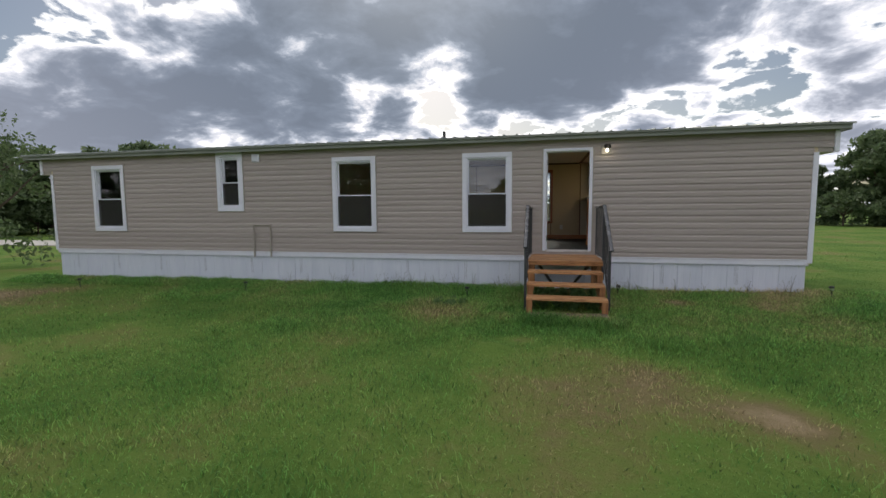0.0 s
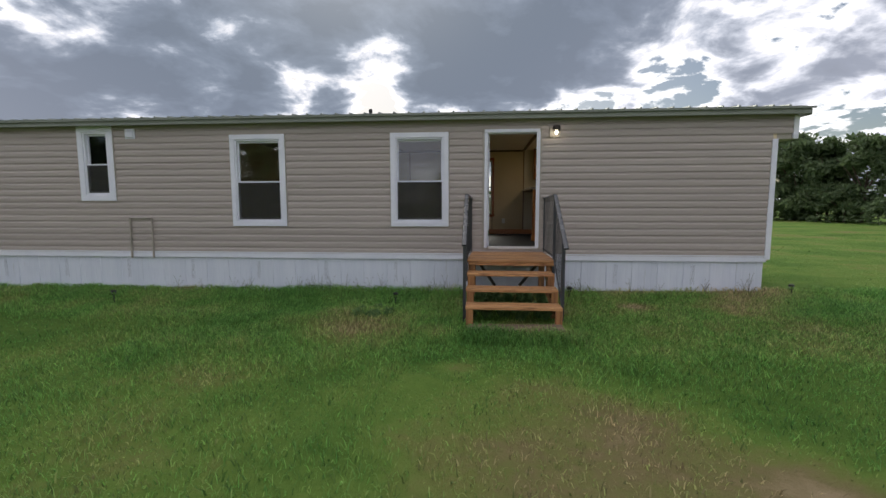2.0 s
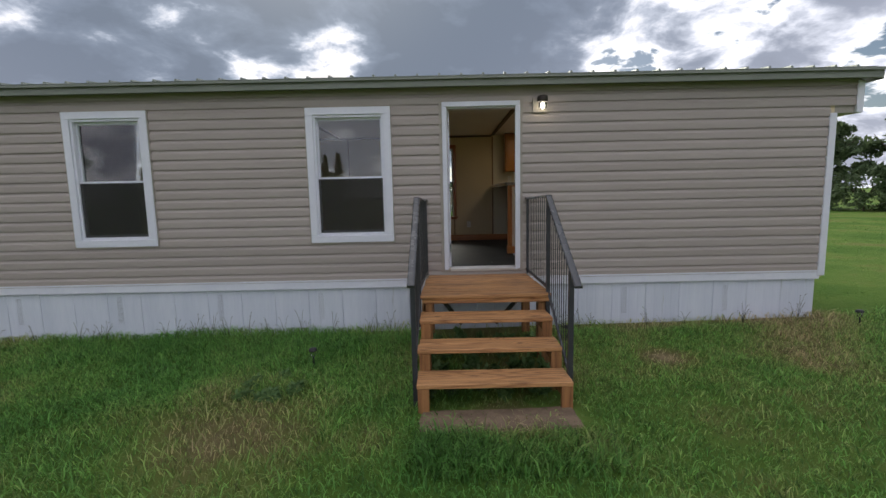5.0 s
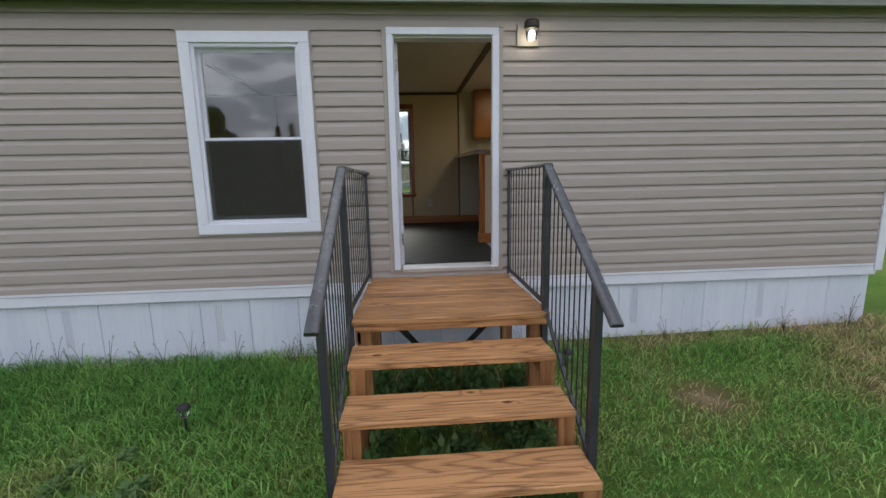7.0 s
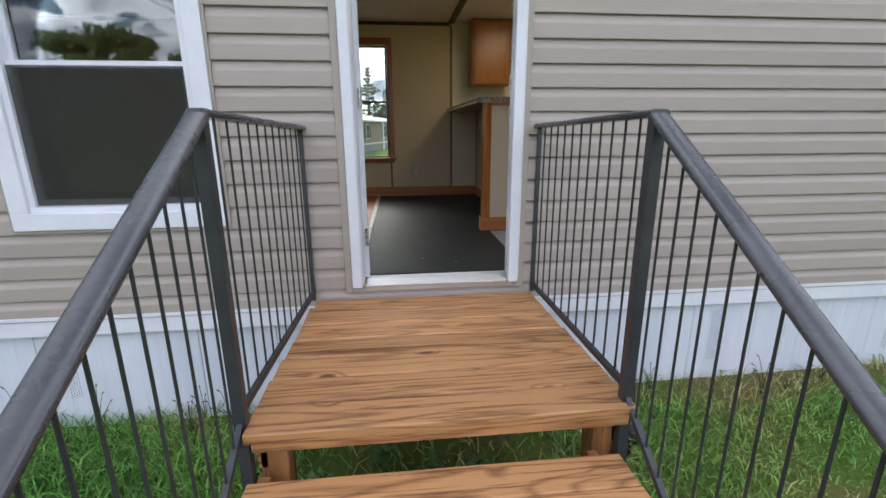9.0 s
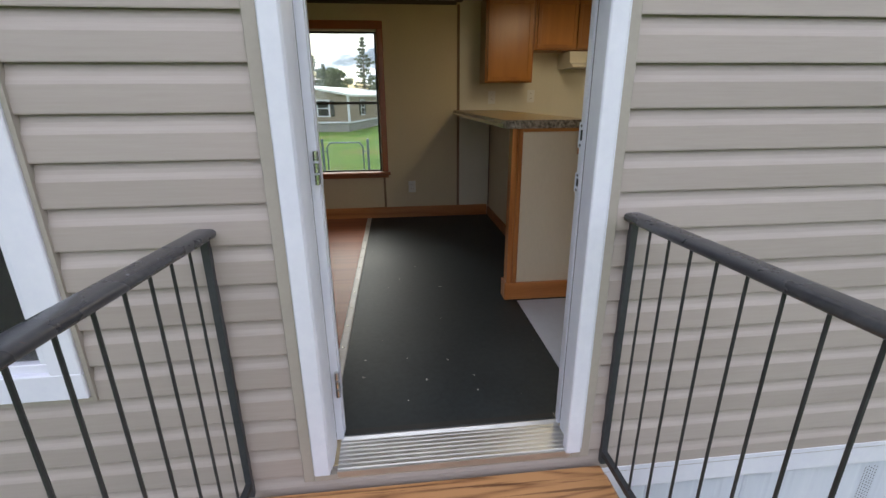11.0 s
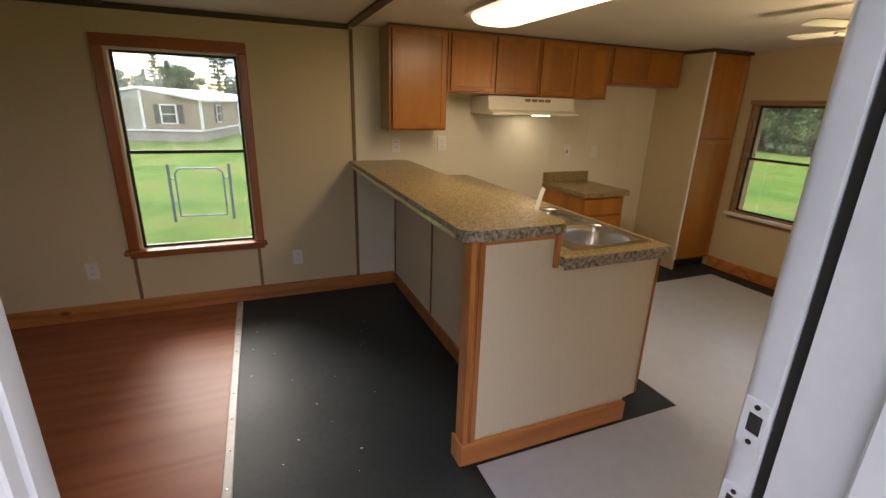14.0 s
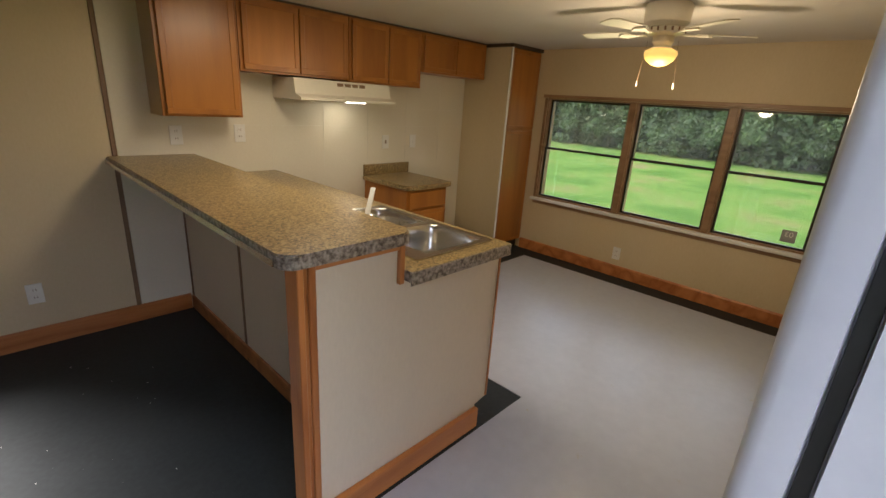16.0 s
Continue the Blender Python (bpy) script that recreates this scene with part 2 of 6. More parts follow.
M["post_wood"] = wood("stained_post_pine", (0.16, 0.062, 0.02), (0.44, 0.21, 0.08), "z", rough=0.6, ring=6, streak=0.6)
M["iron_dark"] = surface("dark_iron_rods", (0.022, 0.023, 0.026), (0.045, 0.046, 0.05), rough=0.5, metal=0.1, bump=0.1)
M["iron"] = surface("painted_iron", (0.035, 0.037, 0.044), (0.058, 0.060, 0.069), scale=9, rough=0.42, metal=0.2, bump=0.15, grain=80)
M["iron_top"] = surface("worn_iron_paint", (0.034, 0.035, 0.040), (0.062, 0.063, 0.071), scale=7, rough=0.27, spec=0.75, metal=0.0, bump=0.15, grain=70, spots=((0.20, 0.10, 0.06), 14, 0.70))
M["bronze"] = surface("dark_bronze", (0.035, 0.028, 0.022), (0.06, 0.05, 0.04), rough=0.45, metal=0.6)
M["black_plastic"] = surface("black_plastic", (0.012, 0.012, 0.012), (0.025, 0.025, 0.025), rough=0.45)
M["clear_plastic"] = glass_pane("clear_plastic", (0.85, 0.87, 0.88), 0.1)
M["front_glass"] = glass_pane("double_glazing", (0.88, 0.92, 0.91), 0.02, 0.0, 1.78)
M["dusty_glass"] = glass_pane("dusty_glass", (0.90, 0.93, 0.90), 0.03, 0.07)
# Lower panes: a pale film imitates the glare of the overexposed lawn outside.
M["veiled_glass"] = glass_pane("veiled_glass", (0.92, 0.95, 0.93), 0.03, 0.025)
M["insect_screen"] = mesh_screen("insect_screen")
# Near-black that stands in for the shade inside holes and behind far panes.
M["screen"] = surface("painted_void", (0.02, 0.02, 0.02), (0.03, 0.03, 0.03), rough=0.9)
M["panel"] = surface("vinyl_wall_panel", (0.575, 0.47, 0.29), (0.63, 0.525, 0.34), scale=1.5, rough=0.55, bump=0.08, grain=90, stretch=(1, 1, 0.4))
M["panel_end"] = surface("pale_wall_panel", (0.66, 0.575, 0.45), (0.72, 0.635, 0.50), scale=1.5, rough=0.5, bump=0.06, grain=110, stretch=(1, 1, 0.3))
M["panel_cream"] = surface("cream_wall_panel", (0.68, 0.63, 0.50), (0.74, 0.69, 0.56), scale=1.5, rough=0.45, bump=0.06, grain=70)
M["batten"] = surface("batten_strip", (0.19, 0.115, 0.062), (0.25, 0.155, 0.088), rough=0.5, bump=0.05)
M["beam"] = surface("dark_ceiling_trim", (0.05, 0.033, 0.02), (0.08, 0.055, 0.035), rough=0.5, stretch=(1, 0.1, 1))
M["ceiling"] = surface("textured_ceiling", (0.66, 0.62, 0.55), (0.72, 0.68, 0.61), scale=2, rough=0.85, bump=0.5, grain=140)
M["pine"] = wood("orange_pine_trim", (0.30, 0.095, 0.022), (0.50, 0.20, 0.06), "x", rough=0.38, ring=4, coat=0.25)
M["pine_z"] = wood("orange_pine_post", (0.30, 0.095, 0.022), (0.50, 0.20, 0.06), "z", rough=0.38, ring=4, coat=0.25)
M["casing"] = wood("red_stained_casing", (0.23, 0.058, 0.014), (0.36, 0.105, 0.026), "z", rough=0.35, ring=4, knots=False, coat=0.3)
M["casing_x"] = wood("red_stained_casing_level", (0.23, 0.058, 0.014), (0.36, 0.105, 0.026), "x", rough=0.35, ring=4, knots=False, coat=0.3)
M["cabinet"] = wood("cabinet_oak", (0.28, 0.098, 0.012), (0.40, 0.152, 0.021), "z", rough=0.33, ring=2.5, knots=False, vary=0.16, coat=0.16)
M["cabinet_side"] = surface("cabinet_side_panel", (0.42, 0.33, 0.20), (0.48, 0.385, 0.25), rough=0.5, stretch=(1, 1, 0.2), grain=50)
M["win_wood"] = wood("window_oak", (0.20, 0.115, 0.055), (0.34, 0.21, 0.11), "y", rough=0.4, ring=5, knots=False)
M["dark_sash"] = surface("bronze_sash", (0.025, 0.02, 0.015), (0.045, 0.036, 0.028), rough=0.4, metal=0.3)
M["pale_wood"] = surface("bare_window_liner", (0.55, 0.45, 0.31), (0.64, 0.53, 0.38), rough=0.5, stretch=(1, 1, 0.15))
M["white_plastic"] = surface("white_plastic", (0.74, 0.73, 0.68), (0.80, 0.79, 0.74), rough=0.35, bump=0.02)
M["enamel"] = surface("cream_enamel", (0.70, 0.66, 0.55), (0.76, 0.72, 0.61), rough=0.3, bump=0.02)
M["steel"] = surface("stainless_steel", (0.55, 0.54, 0.52), (0.68, 0.67, 0.64), scale=6, rough=0.24, metal=1.0, bump=0.03, stretch=(1, 0.1, 1), grain=120)
M["aluminium"] = surface("mill_aluminium", (0.52, 0.51, 0.49), (0.66, 0.65, 0.62), scale=12, rough=0.38, metal=0.9, bump=0.08, stretch=(0.2, 1, 1), spots=((0.25, 0.2, 0.1), 8, 0.72))
M["joint_strip"] = surface("scuffed_joint_strip", (0.42, 0.40, 0.38), (0.60, 0.58, 0.55), scale=9, rough=0.45, bump=0.05, grain=50)
M["sticker"] = surface("grey_sticker", (0.30, 0.31, 0.31), (0.36, 0.37, 0.37), rough=0.6, bump=0.02)
M["rubber"] = surface("black_rubber", (0.008, 0.008, 0.008), (0.018, 0.018, 0.018), rough=0.6)
M["black_floor"] = surface("black_underlayment", (0.019, 0.024, 0.027), (0.034, 0.041, 0.045), scale=2.2, rough=0.50, bump=0.10, grain=40, spots=((0.24, 0.245, 0.24), 34, 0.71), rough_vary=0.22, spec=0.2)
M["white_floor"] = surface("grey_white_vinyl", (0.42, 0.46, 0.57), (0.50, 0.54, 0.645), scale=1.1, rough=0.33, bump=0.05, grain=18, spots=((0.43, 0.43, 0.44), 10, 0.66), rough_vary=0.2)
M["brown_floor"] = wood("brown_vinyl_plank", (0.215, 0.066, 0.030), (0.305, 0.100, 0.046), "x", rough=0.42, ring=5, knots=False, vary=0.25)
M["brown_floor"].node_tree.nodes["Principled BSDF"].inputs["Specular IOR Level"].default_value = 0.22
M["sand"] = surface("trodden_sand", (0.135, 0.092, 0.058), (0.26, 0.185, 0.12), scale=9, rough=0.95, bump=0.8, grain=70, spots=((0.12, 0.13, 0.05), 16, 0.66))
M["tube_glow"] = glowing("lit_diffuser", (1.0, 0.86, 0.56), 0.95)
M["bulb_glow"] = glowing("lit_globe", (1.0, 0.60, 0.15), 0.24, (0.72, 0.40, 0.09))
M["hood_glow"] = glowing("lit_hood_lens", (1.0, 0.9, 0.70), 2.4)
M["porch_glow"] = glowing("lit_porch_bulb", (1.0, 0.9, 0.72), 7.0)
M["roof_white"] = surface("white_roof", (0.70, 0.72, 0.75), (0.78, 0.80, 0.82), rough=0.5)
M["tan_siding"] = surface("tan_siding", (0.25, 0.195, 0.15), (0.31, 0.245, 0.19), scale=2, rough=0.6, stretch=(0.2, 0.2, 6), bump=0.2)
M["greyed_siding"] = surface("greyed_siding", (0.26, 0.25, 0.24), (0.31, 0.30, 0.29), scale=2, rough=0.6, stretch=(0.2, 0.2, 6), bump=0.2)
M["galvanised"] = surface("galvanised_pipe", (0.10, 0.14, 0.23), (0.16, 0.20, 0.29), rough=0.42, metal=0.6)
M["bark"] = surface("bark", (0.07, 0.052, 0.038), (0.14, 0.105, 0.08), scale=5, rough=0.95, bump=0.8, stretch=(1, 1, 0.25))
M["concrete"] = surface("pale_concrete", (0.42, 0.40, 0.37), (0.52, 0.50, 0.46), rough=0.9, bump=0.3)


def laminate(name):
    """Speckled stone-look laminate."""
    m = bpy.data.materials.new(name)
    m.use_nodes = True
    nt = m.node_tree
    b = nt.nodes["Principled BSDF"]
    pos = node(nt, "NewGeometry").outputs["Position"]
    a = node(nt, "TexNoise", {"Vector": pos, "Scale": 110.0, "Detail": 4.0, "Roughness": 0.7}).outputs[0]
    c = node(nt, "TexVoronoi", {"Vector": pos, "Scale": 150.0}).outputs["Color"]
    c = node(nt, "SeparateXYZ", {0: c}).outputs[0]
    mix = math_node(nt, "MULTIPLY_ADD", c, 0.4, math_node(nt, "MULTIPLY", a, 0.6))
    col = ramp(nt, mix, [(0.25, (0.05, 0.037, 0.022)), (0.40, (0.17, 0.114, 0.046)), (0.53, (0.285, 0.198, 0.077)), (0.70, (0.42, 0.32, 0.155))])
    nt.links.new(col, b.inputs["Base Color"])
    b.inputs["Roughness"].default_value = 0.3
    return m


M["laminate"] = laminate("stone_laminate")
M["laminate_edge"] = surface("stone_laminate_edge", (0.085, 0.066, 0.050), (0.44, 0.39, 0.33), scale=55, rough=0.35, bump=0.05, grain=120, low=0.40, high=0.60)


def banded(ob):
    """A worktop whose upright edges carry a coarser band."""
    ob.data.materials.append(M["laminate_edge"])
    for p in ob.data.polygons:
        p.material_index = 1 if abs(p.normal.z) < 0.4 else 0
    return ob


def lawn_mask(nt, pos):
    """Where the lawn is worn and yellow: broad noise and three bare places."""
    flat = node(nt, "VectorMath", {0: pos, 1: (1, 1, 0)}, operation="MULTIPLY").outputs[0]
    n = node(nt, "TexNoise", {"Vector": flat, "Scale": 0.42, "Detail": 5.0, "Roughness": 0.6}).outputs[0]
    for (x, y), r, k in (((-0.3, -5.4), 2.1, 0.24), ((1.32, -5.35), 0.45, 0.26), ((-0.7, -3.6), 0.3, 0.25), ((-0.06, -2.25), 0.40, 0.3), ((1.68, -1.15), 0.34, 0.24), ((-2.4, -1.7), 0.9, 0.14), ((-2.0, -2.5), 0.8, 0.24), ((1.9, -2.3), 0.9, 0.10), ((2.9, -1.2), 0.5, 0.10), ((-0.9, -2.5), 0.4, 0.2), ((-10.8, -2.3), 1.8, 0.26)):
        d = node(nt, "VectorMath", {0: flat, 1: (x, y, 0)}, operation="DISTANCE").outputs["Value"]
        near = math_node(nt, "MAXIMUM", math_node(nt, "SUBTRACT", 1.0, math_node(nt, "DIVIDE", d, r)), 0.0)
        n = math_node(nt, "MULTIPLY_ADD", near, k, n)
    # worn soil along the skirting on both sides of the steps
    xy = node(nt, "SeparateXYZ", {0: flat}).outputs
    strip = node(nt, "Clamp", {0: math_node(nt, "MULTIPLY_ADD", xy[1], 3.6, 1.35)}).outputs[0]
    strip = math_node(nt, "MULTIPLY", strip, node(nt, "Clamp", {0: math_node(nt, "ADD", xy[0], 1.9)}).outputs[0])
    strip = math_node(nt, "MULTIPLY", strip, math_node(nt, "LESS_THAN", xy[1], 0.3))
    strip = math_node(nt, "MULTIPLY", strip, node(nt, "Clamp", {0: math_node(nt, "MULTIPLY_ADD", xy[0], -2.0, 9.0)}).outputs[0])
    return math_node(nt, "MULTIPLY_ADD", strip, 0.15, n)


def thin_leaf(nt, b, col):
    """Blades and leaves let light through."""
    through_leaf = node(nt, "BsdfTranslucent", {0: col}).outputs[0]
    mix = node(nt, "MixShader", {0: 0.48, 1: b.outputs[0], 2: through_leaf}).outputs[0]
    nt.links.new(mix, nt.nodes["Material Output"].inputs[0])


def grass_material(name, blades, brighter=1.0):
    m = bpy.data.materials.new(name)
    m.use_nodes = True
    nt = m.node_tree
    b = nt.nodes["Principled BSDF"]
    geo = node(nt, "NewGeometry").outputs
    mask = lawn_mask(nt, geo["Position"])
    tiny = node(nt, "TexNoise", {"Vector": geo["Position"], "Scale": 7.0, "Detail": 6.0, "Roughness": 0.7}).outputs[0]
    mask = math_node(nt, "MULTIPLY_ADD", tiny, 0.25, math_node(nt, "SUBTRACT", mask, 0.125))
    if blades:
        mask = math_node(nt, "MULTIPLY_ADD", geo["Random Per Island"], 0.16, math_node(nt, "SUBTRACT", mask, 0.08))
        tone = math_node(nt, "MULTIPLY_ADD", math_node(nt, "FRACT", math_node(nt, "MULTIPLY", geo["Random Per Island"], 37.0)), 1.25 * brighter, 0.40 * brighter)
        col = ramp(nt, mask, [(0.36, (0.095, 0.230, 0.052)), (0.50, (0.165, 0.320, 0.078)), (0.62, (0.260, 0.320, 0.105)), (0.76, (0.42, 0.335, 0.19))])
        col = node(nt, "VectorMath", {0: col, "Scale": tone}, operation="SCALE").outputs[0]
    else:
        col = ramp(nt, mask, [(0.38, (0.085, 0.175, 0.030)), (0.52, (0.140, 0.230, 0.046)), (0.62, (0.185, 0.21, 0.062)), (0.72, (0.22, 0.185, 0.085)), (0.84, (0.37, 0.285, 0.175))])
    nt.links.new(col, b.inputs["Base Color"])
    b.inputs["Roughness"].default_value = 0.55 if blades else 0.9
    b.inputs["Specular IOR Level"].default_value = 0.25 if blades else 0.1
    if blades:
        thin_leaf(nt, b, col)
    else:
        hi = node(nt, "TexNoise", {"Vector": geo["Position"], "Scale": 28.0, "Detail": 6.0, "Roughness": 0.75}).outputs[0]
        nt.links.new(node(nt, "Bump", {"Height": hi, "Strength": 0.9, "Distance": 0.05}).outputs[0], b.inputs["Normal"])
    return m


M["lawn"] = grass_material("lawn_ground", False)
M["blades"] = grass_material("grass_blades", True)
# Same blades, colour raised to make up for the dim light near the house.
M["brightened_blades"] = grass_material("brightened_grass_blades", True, 1.3)


def leaf_material(name, dark, light):
    m = bpy.data.materials.new(name)
    m.use_nodes = True
    nt = m.node_tree
    b = nt.nodes["Principled BSDF"]
    geo = node(nt, "NewGeometry").outputs
    n = node(nt, "TexNoise", {"Vector": geo["Position"], "Scale": 0.9, "Detail": 3.0}).outputs[0]
    mix = math_node(nt, "MULTIPLY_ADD", geo["Random Per Island"], 0.5, math_node(nt, "MULTIPLY", n, 0.5))
    col = ramp(nt, mix, [(0.2, dark), (0.8, light)])
    nt.links.new(col, b.inputs["Base Color"])
    thin_leaf(nt, b, col)
    b.inputs["Roughness"].default_value = 0.6
    return m


M["leaf"] = leaf_material("broad_leaves", (0.078, 0.128, 0.056), (0.185, 0.25, 0.115))
M["needle"] = leaf_material("pine_needles", (0.034, 0.066, 0.034), (0.095, 0.145, 0.068))
M["weed"] = leaf_material("weed_leaves", (0.09, 0.18, 0.055), (0.21, 0.34, 0.12))

M["weed_stalk"] = leaf_material("weed_stalks", (0.035, 0.040, 0.018), (0.09, 0.095, 0.04))
# ---- mesh helpers ----
F, CEIL = 0.695, 2.69                 # indoor floor and ceiling heights
BACK, EAST, FRONT_IN = 3.29, 3.96, 0.153   # inner faces of the walls
WEST = -12.42


def box(bm, x0, x1, y0, y1, z0, z1, bevel=0.0):
    vs = [bm.verts.new((x, y, z)) for z in (z0, z1) for x, y in ((x0, y0), (x1, y0), (x1, y1), (x0, y1))]
    fs = [bm.faces.new([vs[i] for i in q]) for q in ((0, 3, 2, 1), (4, 5, 6, 7), (0, 1, 5, 4), (1, 2, 6, 5), (2, 3, 7, 6), (3, 0, 4, 7))]
    if bevel:
        bmesh.ops.bevel(bm, geom=list({e for f in fs for e in f.edges}), offset=bevel, segments=1, affect="EDGES")
    return bm


def boxed(x0, x1, y0, y1, z0, z1, bevel=0.0):
    return box(bmesh.new(), x0, x1, y0, y1, z0, z1, bevel)


def extrude(bm, profile, start, end, closed=True):
    """A profile of (u, v) offsets, where the caller gives the 3D points for each end."""
    a = [bm.verts.new(start(u, v)) for u, v in profile]
    b = [bm.verts.new(end(u, v)) for u, v in profile]
    n = len(profile)
    for i in range(n if closed else n - 1):
        j = (i + 1) % n
        bm.faces.new((a[i], a[j], b[j], b[i]))
    if closed:
        bm.faces.new(a[::-1])
        bm.faces.new(b)
    return bm


def rod(bm, p, q, r, sides=8, r2=None):
    """A round bar from p to q."""
    p, q = Vector(p), Vector(q)
    d = (q - p).normalized()
    u = d.orthogonal().normalized()
    w = d.cross(u)
    r2 = r if r2 is None else r2
    ring = [(math.cos(2 * math.pi * i / sides), math.sin(2 * math.pi * i / sides)) for i in range(sides)]
    return extrude(bm, ring, lambda a, b: p + (u * a + w * b) * r, lambda a, b: q + (u * a + w * b) * r2)


def bar(bm, p, q, w, h, up=(0, 0, 1)):
    """A rectangular bar from p to q, w wide and h high about its line."""
    p, q = Vector(p), Vector(q)
    d = (q - p).normalized()
    u = d.cross(Vector(up)).normalized()
    v = u.cross(d)
    prof = [(-w / 2, -h / 2), (w / 2, -h / 2), (w / 2, h / 2), (-w / 2, h / 2)]
    return extrude(bm, prof, lambda a, b: p + u * a + v * b, lambda a, b: q + u * a + v * b)


def lathe(bm, profile, centre, sides=20):
    """(radius, z) turned about a vertical axis."""
    cx, cy, cz = centre
    rings = [[bm.verts.new((cx + r * math.cos(2 * math.pi * i / sides), cy + r * math.sin(2 * math.pi * i / sides), cz + z)) for i in range(sides)] for r, z in profile]
    for a, b in zip(rings, rings[1:]):
        for i in range(sides):
            j = (i + 1) % sides
            bm.faces.new((a[i], a[j], b[j], b[i]))
    bm.faces.new(rings[0][::-1])
    bm.faces.new(rings[-1])
    return bm


# The rooms are laid out on their own grid, which sits in the shell by INDOOR.
INDOOR = Matrix.Translation((-0.005, -0.008, 0.0235)) @ Matrix.Scale(0.982, 4)
SITE = [Matrix.Identity(4)]


def mesh_of(name, bm, *mats):
    if SITE[0] != Matrix.Identity(4):
        bmesh.ops.transform(bm, matrix=SITE[0], verts=bm.verts)
    bmesh.ops.recalc_face_normals(bm, faces=bm.faces)
    me = bpy.data.meshes.new(name)
    bm.to_mesh(me)
    bm.free()
    for m in mats:
        me.materials.append(m)
    return me


def smooth(ob, angle=40):
    for p in ob.data.polygons:
        p.use_smooth = True
    ob.data.set_sharp_from_angle(angle=radians(angle))
    return ob


def part(name, bm, material, parent, label=""):
    """One mesh, given in world places, as a part of its thing."""
    ob = new(name, mesh_of(name, bm, material))
    ob.parent = parent
    ob.matrix_parent_inverse = parent_place(parent).inverted()
    return tagged(ob, label)


def parent_place(ob):
    m = Matrix.Translation(ob.location) if ob.parent is None else ob.matrix_basis
    return m if ob.parent is None else parent_place(ob.parent) @ ob.matrix_parent_inverse @ m


def piece(name, me, parent, place):
    """A piece on shared mesh data at a world place."""
    ob = bpy.data.objects.new(name, me)
    scene.collection.objects.link(ob)
    ob.parent = parent
    ob.matrix_parent_inverse = parent_place(parent).inverted()
    ob.matrix_basis = place if isinstance(place, Matrix) else Matrix.Translation(place)
    return ob


def thing(name, base, label, category, group="", kind=""):
    ob = new(name)
    ob.empty_display_size = 0.1
    ob.location = SITE[0] @ Vector(base)
    return tagged(ob, label, category, group, kind)


def solid(name, bm, material, label, category="", group="", kind=""):
    """A thing or piece of the setting that is one mesh."""
    return tagged(new(name, mesh_of(name, bm, material)), label, category, group, kind)


def fast_mesh(name, verts, faces, material):
    """Many small faces of one size, from arrays."""
    me = bpy.data.meshes.new(name)
    n, k = faces.shape
    me.vertices.add(len(verts))
    me.vertices.foreach_set("co", np.asarray(verts, dtype=np.float32).ravel())
    me.loops.add(n * k)
    me.loops.foreach_set("vertex_index", faces.astype(np.int32).ravel())
    me.polygons.add(n)
    me.polygons.foreach_set("loop_start", np.arange(0, n * k, k, dtype=np.int32))
    me.update(calc_edges=True)
    me.materials.append(material)
    return me


def holed_wall(axis, a0, a1, z0, z1, d0, d1, holes):
    """A wall along x (axis 0) or y (axis 1), from depth d0 to d1, with openings (a, b, low, high)."""
    us = sorted({a0, a1, *[h for q in holes for h in q[:2]]})
    zs = sorted({z0, z1, *[h for q in holes for h in q[2:]]})
    full = lambda i, j: 0 <= i < len(us) - 1 and 0 <= j < len(zs) - 1 and not any(h[0] <= us[i] and us[i + 1] <= h[1] and h[2] <= zs[j] and zs[j + 1] <= h[3] for h in holes)
    at = (lambda u, d, z: (u, d, z)) if axis == 0 else (lambda u, d, z: (d, u, z))
    bm = bmesh.new()
    seen = {}

    def v(u, d, z):
        if (u, d, z) not in seen:
            seen[(u, d, z)] = bm.verts.new(at(u, d, z))
        return seen[(u, d, z)]

    for i in range(len(us) - 1):
        for j in range(len(zs) - 1):
            if not full(i, j):
                continue
            p, q, r, s = us[i], us[i + 1], zs[j], zs[j + 1]
            bm.faces.new((v(p, d0, r), v(q, d0, r), v(q, d0, s), v(p, d0, s)))
            bm.faces.new((v(p, d1, r), v(p, d1, s), v(q, d1, s), v(q, d1, r)))
            for k, l, e in ((i - 1, j, ((p, r), (p, s))), (i + 1, j, ((q, r), (q, s))), (i, j - 1, ((p, r), (q, r))), (i, j + 1, ((p, s), (q, s)))):
                if not full(k, l):
                    (u1, z1_), (u2, z2_) = e
                    bm.faces.new((v(u1, d0, z1_), v(u2, d0, z2_), v(u2, d1, z2_), v(u1, d1, z1_)))
    return bm


# ---- openings: casing's outer edges ----
WINDOWS = [(-11.15, -10.22, 1.03, 2.60, 0.12), (-7.66, -6.99, 1.485, 2.795, 0.14), (-4.83, -3.85, 1.04, 2.61, 0.115), (-2.02, -1.04, 1.04, 2.60, 0.115)]
DOOR = (-0.445, 0.452, 0.685, 2.632)
DOOR_IN = (-0.412, 0.461, 0.685, 2.585)
BACK_WIN = (-0.985, -0.245, 1.16, 2.45)
EAST_WIN = [(1.79, 2.61, 1.28, 2.255), (1.03, 1.74, 1.28, 2.255), (0.34, 0.98, 1.28, 2.255)]

# ---- ground: one sheet to the horizon ----
def ground_z(x, y):
    """Uneven lawn that falls a little towards the west end."""
    z = 0.035 * noise.noise((x * 0.5, y * 0.5, 0.3)) + 0.02 * noise.noise((x * 1.7, y * 1.7, 4.1))
    if y > -2 and math.hypot(x, y) < 18:
        z *= min(1.0, max(0.15, (-0.4 - y) / 1.5))
    return z - 0.020 - 0.014 * min(max(2.5 - x, -1.5), 6.0) - 0.006 * min(max(-3.5 - x, 0.0), 10.0)


